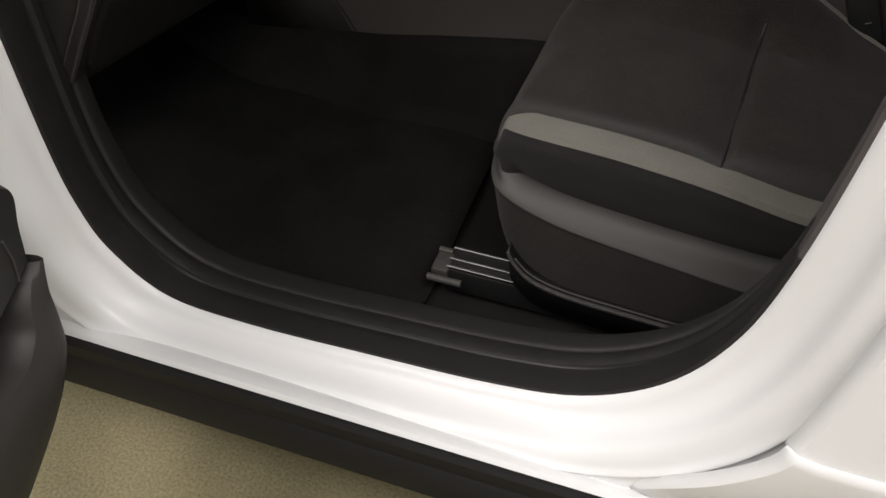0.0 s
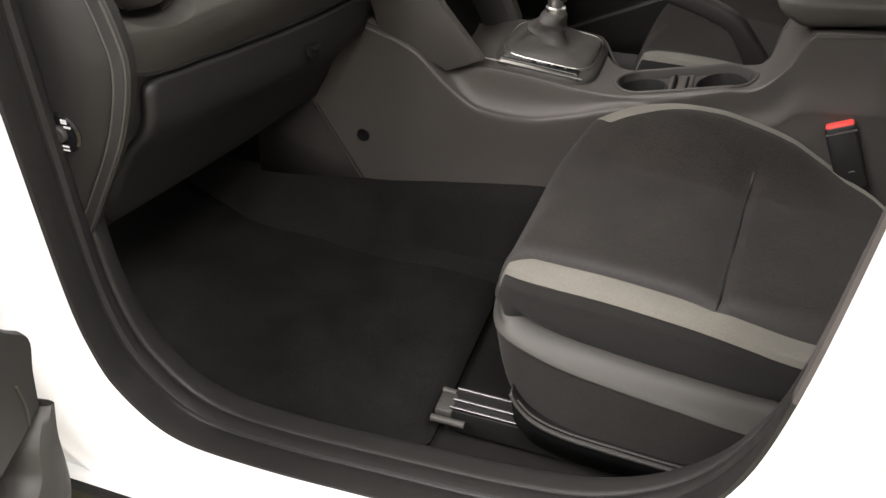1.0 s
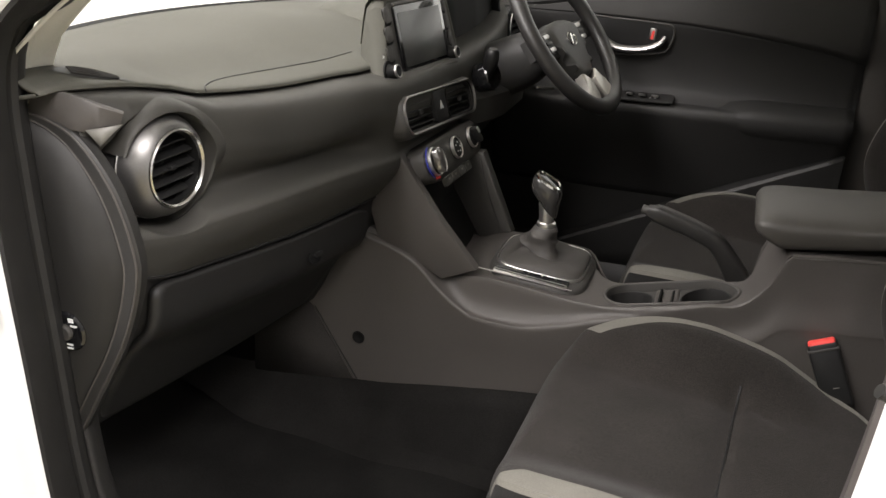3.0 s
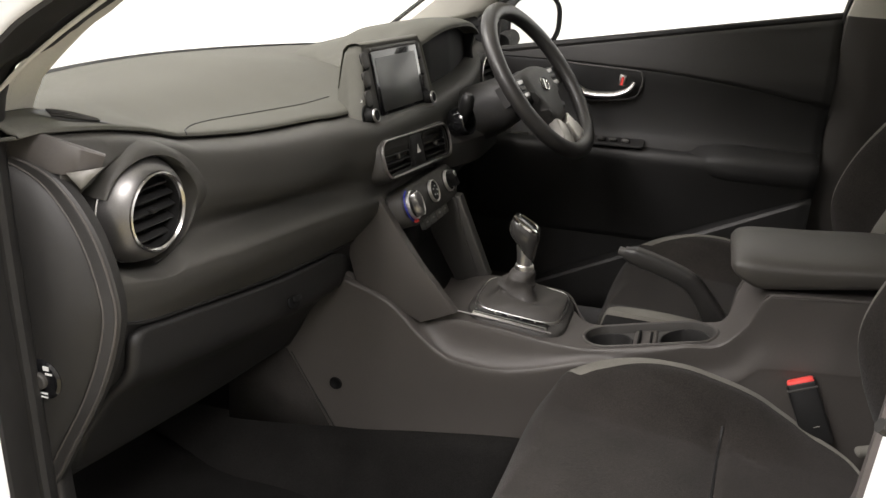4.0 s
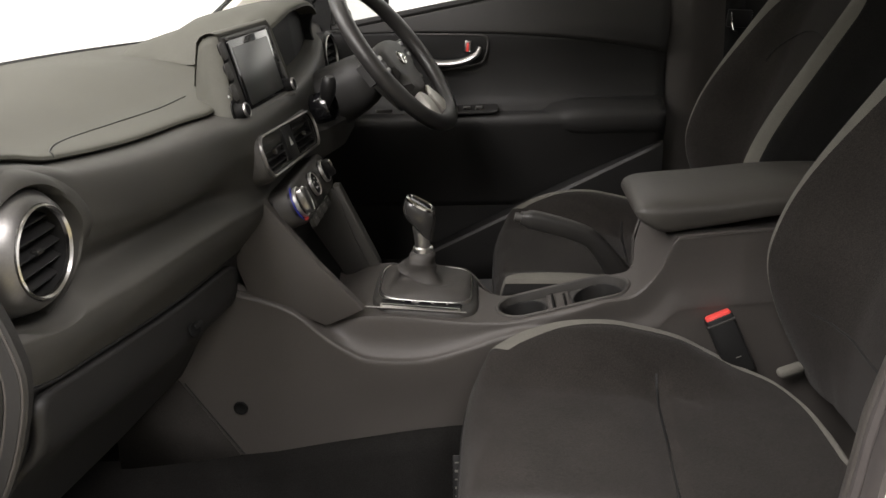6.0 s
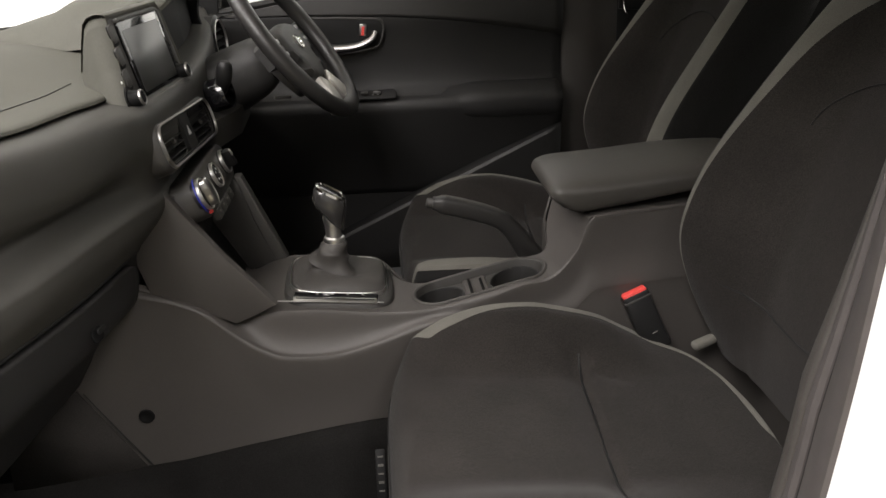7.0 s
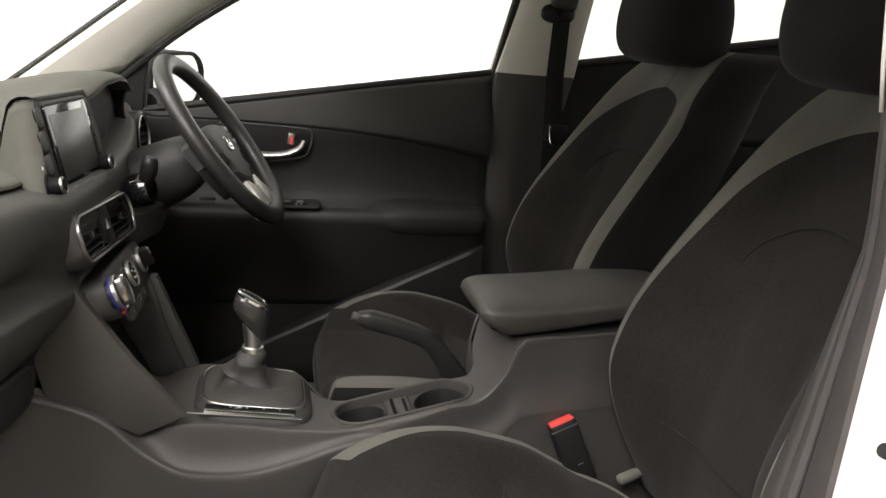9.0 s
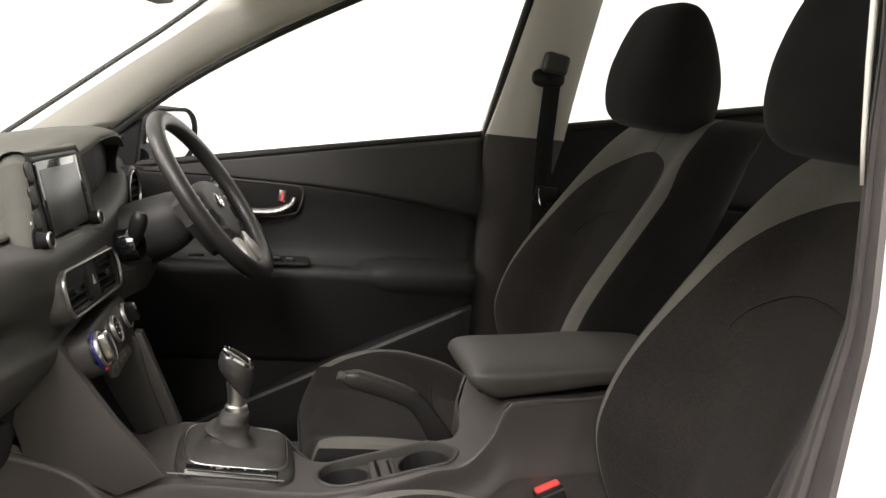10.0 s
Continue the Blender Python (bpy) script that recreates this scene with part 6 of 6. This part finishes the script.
# Exterior mirror on the driver's side.
mir = thing("door_mirror", "black and white exterior door mirror outside the driver's window", "mirror")
mm = axes((-0.297, 0.955, 1.074), (0.5, 0.866, 0.0), (0, 0, 1))
shell = part("shell", slab(rrect(0.215, 0.136, 0.056, 8), mm @ pose(0, 0, -0.070), 0.068, 0.004), M_CLAD, mir, "dark mirror shell")
part("shell_lip", rring([(0.215, 0.136, 0.056, -0.004), (0.217, 0.138, 0.057, 0.006), (0.212, 0.133, 0.055, 0.011), (0.203, 0.124, 0.051, 0.010), (0.198, 0.119, 0.049, 0.002)], mm), M_CLAD, shell)
part("mirror_glass", slab(rrect(0.196, 0.117, 0.048, 8), mm @ pose(0, 0, -0.001), 0.004, 0), M_CHROME, shell, "silvered mirror glass")
part("shell_back", rring([(0.215, 0.136, 0.056, -0.068), (0.190, 0.115, 0.050, -0.090), (0.12, 0.07, 0.030, -0.102), (0.01, 0.006, 0.002, -0.104)], mm), M_PAINT, shell, "white painted mirror cap")
part("arm", tube([(-0.345, 0.78, 1.03), (-0.340, 0.88, 1.035)], 0.024, 12), M_CLAD, mir)

# ---- rear doors and centre pillars ----
for s in (1, -1):
    rd = build_door(s, "rear_door", "closed white rear door with black inner trim", 0.60 if s > 0 else 0.44, 1.62, full=False)
    wr = [[(x, s * (0.735 - 0.11 * v), belt_z(x) + 0.0 + v * (0.30 - 0.06 * max(0, x - 1.0))) for v in (0, 0.5, 1)] for x in (0.55, 0.8, 1.1, 1.4, 1.62)]
    g = part("window", sheet(wr), M_TINT, rd, "lightly tinted rear door glass")
    g.visible_shadow = False
    cp = thing("centre_pillar", "tall trim of the centre door pillar", "pillar")
    prow = []
    for z, a, b in ((0.34, 0.40, 0.66), (0.6, 0.41, 0.62), (0.80, 0.432, 0.60), (0.83, 0.446, 0.60), (1.0, 0.448, 0.62), (1.16, 0.452, 0.642)):
        y = 0.735 - lean(z)
        prow.append([(a - 0.004, s * (y + 0.05), z), (a, s * y, z), (a + 0.015, s * (y - 0.012), z), ((a + b) / 2, s * (y - 0.020), z), (b - 0.015, s * (y - 0.010), z), (b, s * y, z), (b + 0.004, s * (y + 0.05), z)])
    # Driver's side gets a lighter plastic to make up for weak light there.
    part("lower_trim", sheet(prow), M_CONS if s > 0 else M_DOORTOP, cp, "dark grey lower pillar trim")
    prow = []
    for z, a, b in ((1.156, 0.452, 0.645), (1.25, 0.466, 0.645), (1.36, 0.482, 0.648), (1.50, 0.502, 0.655)):
        y = 0.740 - lean(z)
        prow.append([(a - 0.008, s * (y + 0.05), z), (a, s * y, z), (a + 0.018, s * (y - 0.014), z), ((a + b) / 2, s * (y - 0.022), z), (b - 0.018, s * (y - 0.012), z), (b, s * y, z), (b + 0.004, s * (y + 0.05), z)])
    part("upper_trim", sheet(prow), M_PILLAR, cp, "pale grey upper pillar trim")
    part("front_seal", tube([(0.442, s * 0.752, 0.45), (0.446, s * 0.752, 0.8), (0.450, s * 0.750, 1.12), (0.468, s * (0.755 - lean(1.3)), 1.3), (0.492, s * (0.755 - lean(1.48)), 1.48)], 0.011, 8), M_SEAL, cp)
    if s < 0:
        part("trim_edge", sheet([[(0.352 + 0.030 * u, -0.702 + 0.030 * u, 1.40), (0.362 + 0.022 * u, -0.703 + 0.022 * u, 1.31), (0.370 + 0.012 * u, -0.704 + 0.012 * u, 1.25), (0.376 + 0.002 * u, -0.705 + 0.002 * u, 1.214)] for u in (0, 0.5, 1)]), M_PILLAR, cp, "pale edge of the upper pillar trim", solid=0.003)
    # three-point belt
    belt = thing("seat_belt", "black seat belt hanging down the centre pillar", "seat belt", "front belts")
    an = part("anchor", sheet([sq_loop(0.560, 0, z, a, b, 2.6, 24) for z, a, b in ((0, 0.04, 0.022), (0.006, 0.038, 0.020), (0.010, 0.030, 0.014), (0.011, 0.004, 0.003))], close_v=True), M_BLACK, belt, "belt anchor ring")
    an.matrix_local = Matrix.Translation((0.560, s * (0.712 - lean(1.30)), 1.302)) @ Euler((radians(90 * s), 0, 0)).to_matrix().to_4x4() @ Matrix.Translation((-0.560, 0, 0))
    part("anchor_cover", rbox(pose(0.566, s * (0.700 - lean(1.33)), 1.335, 0, 8, 0), 0.060, 0.028, 0.046, 0.010, 3), M_TRIM, belt, "grey anchor cover")
    part("webbing", sheet([[(0.548 + 0.040 * u, s * 0.625, 1.315), (0.556 + 0.042 * u, s * 0.655, 1.16), (0.568 + 0.044 * u, s * 0.668, 1.02), (0.578 + 0.046 * u, s * 0.685, 0.86), (0.60 + 0.046 * u, s * 0.69, 0.55)] for u in (0, 0.5, 1)]), M_BELT, belt, solid=0.0015)
    tg = part("tongue", rbox(pose(0.598, s * 0.664, 1.030, 0, 4, 0), 0.056, 0.010, 0.040, 0.004), M_BLACK, belt)
    part("tongue_edge", tube(cr([(0.578, s * 0.658, 1.045), (0.580, s * 0.657, 1.02), (0.586, s * 0.657, 1.004), (0.594, s * 0.657, 1.003)], 8), 0.0016, 6), M_CHROME, tg)

# Small lock pin and strip on the far rear door.
lk = thing("lock_pin", "small chrome-tipped locking pin on the far rear door", "lock pin")
part("strip", rbox(pose(0.955, 0.715, belt_z(0.955) + 0.003, 0, -9.8, 0), 0.075, 0.014, 0.010, 0.003), M_TRIM, lk)
part("pin", lathe([(0.005, 0), (0.005, 0.016), (0.0035, 0.019), (0.0, 0.0195)], pose(0.985, 0.712, belt_z(0.985) - 0.002), 12), M_CHROME, lk)

# Interior mirror, just in view at the top.
rv = thing("rear_view_mirror", "black interior rear view mirror on the windscreen", "mirror")
part("glass", slab(rrect(0.22, 0.06, 0.025), axes((-0.235, 0.0, 1.372), (0.15, 1, 0), (-0.15, 0, 1)), 0.004, 0.001), M_CHROME, rv)
part("housing", slab(rrect(0.232, 0.074, 0.030), axes((-0.262, 0.0, 1.372), (0.15, 1, 0), (-0.15, 0, 1)), 0.026, 0.008, 3), M_BLACK, rv)
part("stem", tube([(-0.262, 0.0, 1.39), (-0.295, 0.0, 1.425)], 0.010, 10), M_BLACK, rv)

# ---- open passenger door ----
od = thing("passenger_door", "open passenger door with black inner trim and pocket", "door")
hinge = Vector((-0.490, -0.900, 0))
dr = Vector((0.28, -0.96, 0)).normalized()
nr = Vector((0.96, 0.28, 0)).normalized()


def dpt(a, n, z):
    return hinge + dr * a + nr * n + Vector((0, 0, z))


part("skin", sheet([[dpt(a, n, z) for z, n in ((0.36, -0.11), (0.56, -0.15), (0.75, -0.13), (0.95, -0.12), (1.05, -0.06))] for a in [k * 0.1 for k in range(11)]]), M_PAINT, od, "white painted outer skin", solid=0.004)
part("inner_frame", sheet([[dpt(a, n, z) for z, n in ((0.36, -0.10), (0.37, -0.03), (0.60, -0.022), (0.9, -0.02), (1.04, -0.03))] for a in (0.0, 0.02, 0.06, 0.5, 1.0)]), M_PAINT, od, "white painted inner frame", solid=0.004)
# Pocket rim: an outer and an inner line over (along the door, height), a rounded lip between them.
rim_o = cr([(0.046, 0.602, 0), (0.050, 0.560, 0), (0.052, 0.510, 0), (0.060, 0.468, 0), (0.083, 0.443, 0), (0.114, 0.424, 0), (0.180, 0.409, 0), (0.30, 0.400, 0), (0.70, 0.395, 0)], 44)
rim_i = cr([(0.056, 0.600, 0), (0.078, 0.590, 0), (0.096, 0.572, 0), (0.108, 0.545, 0), (0.135, 0.532, 0), (0.165, 0.534, 0), (0.20, 0.538, 0), (0.32, 0.545, 0), (0.70, 0.55, 0)], 44)
rows = []
for o, i in zip(rim_o, rim_i):
    def q(f, n):
        p = o.lerp(i, f)
        return dpt(p.x, n, p.y)
    rows.append([q(-0.02, -0.03), q(-0.01, 0.030), q(0.02, 0.044), q(0.12, 0.055), q(0.40, 0.062), q(0.75, 0.060), q(0.93, 0.055), q(1.0, 0.046), q(1.02, 0.030), q(1.05, -0.004)])
part("pocket_rim", sheet(rows), M_TRIM, od, "dark grey moulded pocket rim")
part("pocket_back", sheet([[dpt(a, -0.006, z) for z in (0.39, 0.5, 0.64)] for a in (0.05, 0.3, 0.9)]), M_BLACK, od, solid=-0.004)
up = cr([(0.32, 1.00, 0), (0.16, 0.83, 0), (0.060, 0.715, 0), (0.030, 0.680, 0), (0.042, 0.645, 0), (0.053, 0.604, 0)], 26)
part("upper_panel", sheet([[dpt(p.x, -0.02, p.y), dpt(p.x, 0.040, p.y), dpt(p.x + 0.006, 0.050, p.y), dpt(p.x + 0.05, 0.052, p.y), dpt(p.x + 0.4, 0.056, p.y), dpt(0.9, 0.05, p.y)] for p in up]), M_DOORTOP, od, "black grained upper door trim")
part("pull_seam", tube([dpt(0.085, 0.0535, 0.66), dpt(0.082, 0.0535, 0.63), dpt(0.088, 0.0535, 0.606)], 0.0015, 6), M_TRIM, od)

# ---- small things on the jambs ----
stop = thing("rubber_buffer", "round black rubber buffer on the white door jamb", "buffer")
part("buffer", lathe([(0.013, 0.0), (0.014, 0.008), (0.012, 0.016), (0.008, 0.019), (0.0, 0.020)], axes((-0.522, -0.812, 0.872), (0, 0, 1), (1, 0, 0)) @ pose(0, 0, 0, 180, 0, 0), 20), M_SEAL, stop)
strk = thing("door_striker", "dark door striker pin on the white centre pillar jamb", "striker")
part("pin", tube([(0.313, -0.850, 1.003), (0.330, -0.846, 0.994), (0.372, -0.838, 0.976)], 0.0055, 10), M_SEAL, strk)
tag = thing("jamb_sticker", "small printed grid sticker on the white pillar jamb", "sticker")
tm = axes((0.3645, -0.8365, 0.822), (0.3, -0.95, 0), (0, 0, 1))
part("sheet", slab(rrect(0.040, 0.085, 0.004), tm, 0.0006, 0), M_TRIM, tag)
for i in range(4):
    for j in range(6):
        part("print_bar", rbox(tm @ pose(-0.0135 + 0.009 * i, -0.032 + 0.013 * j, 0.0009), 0.0066, 0.009, 0.0006, 0), M_WHITE, tag, smooth=False)
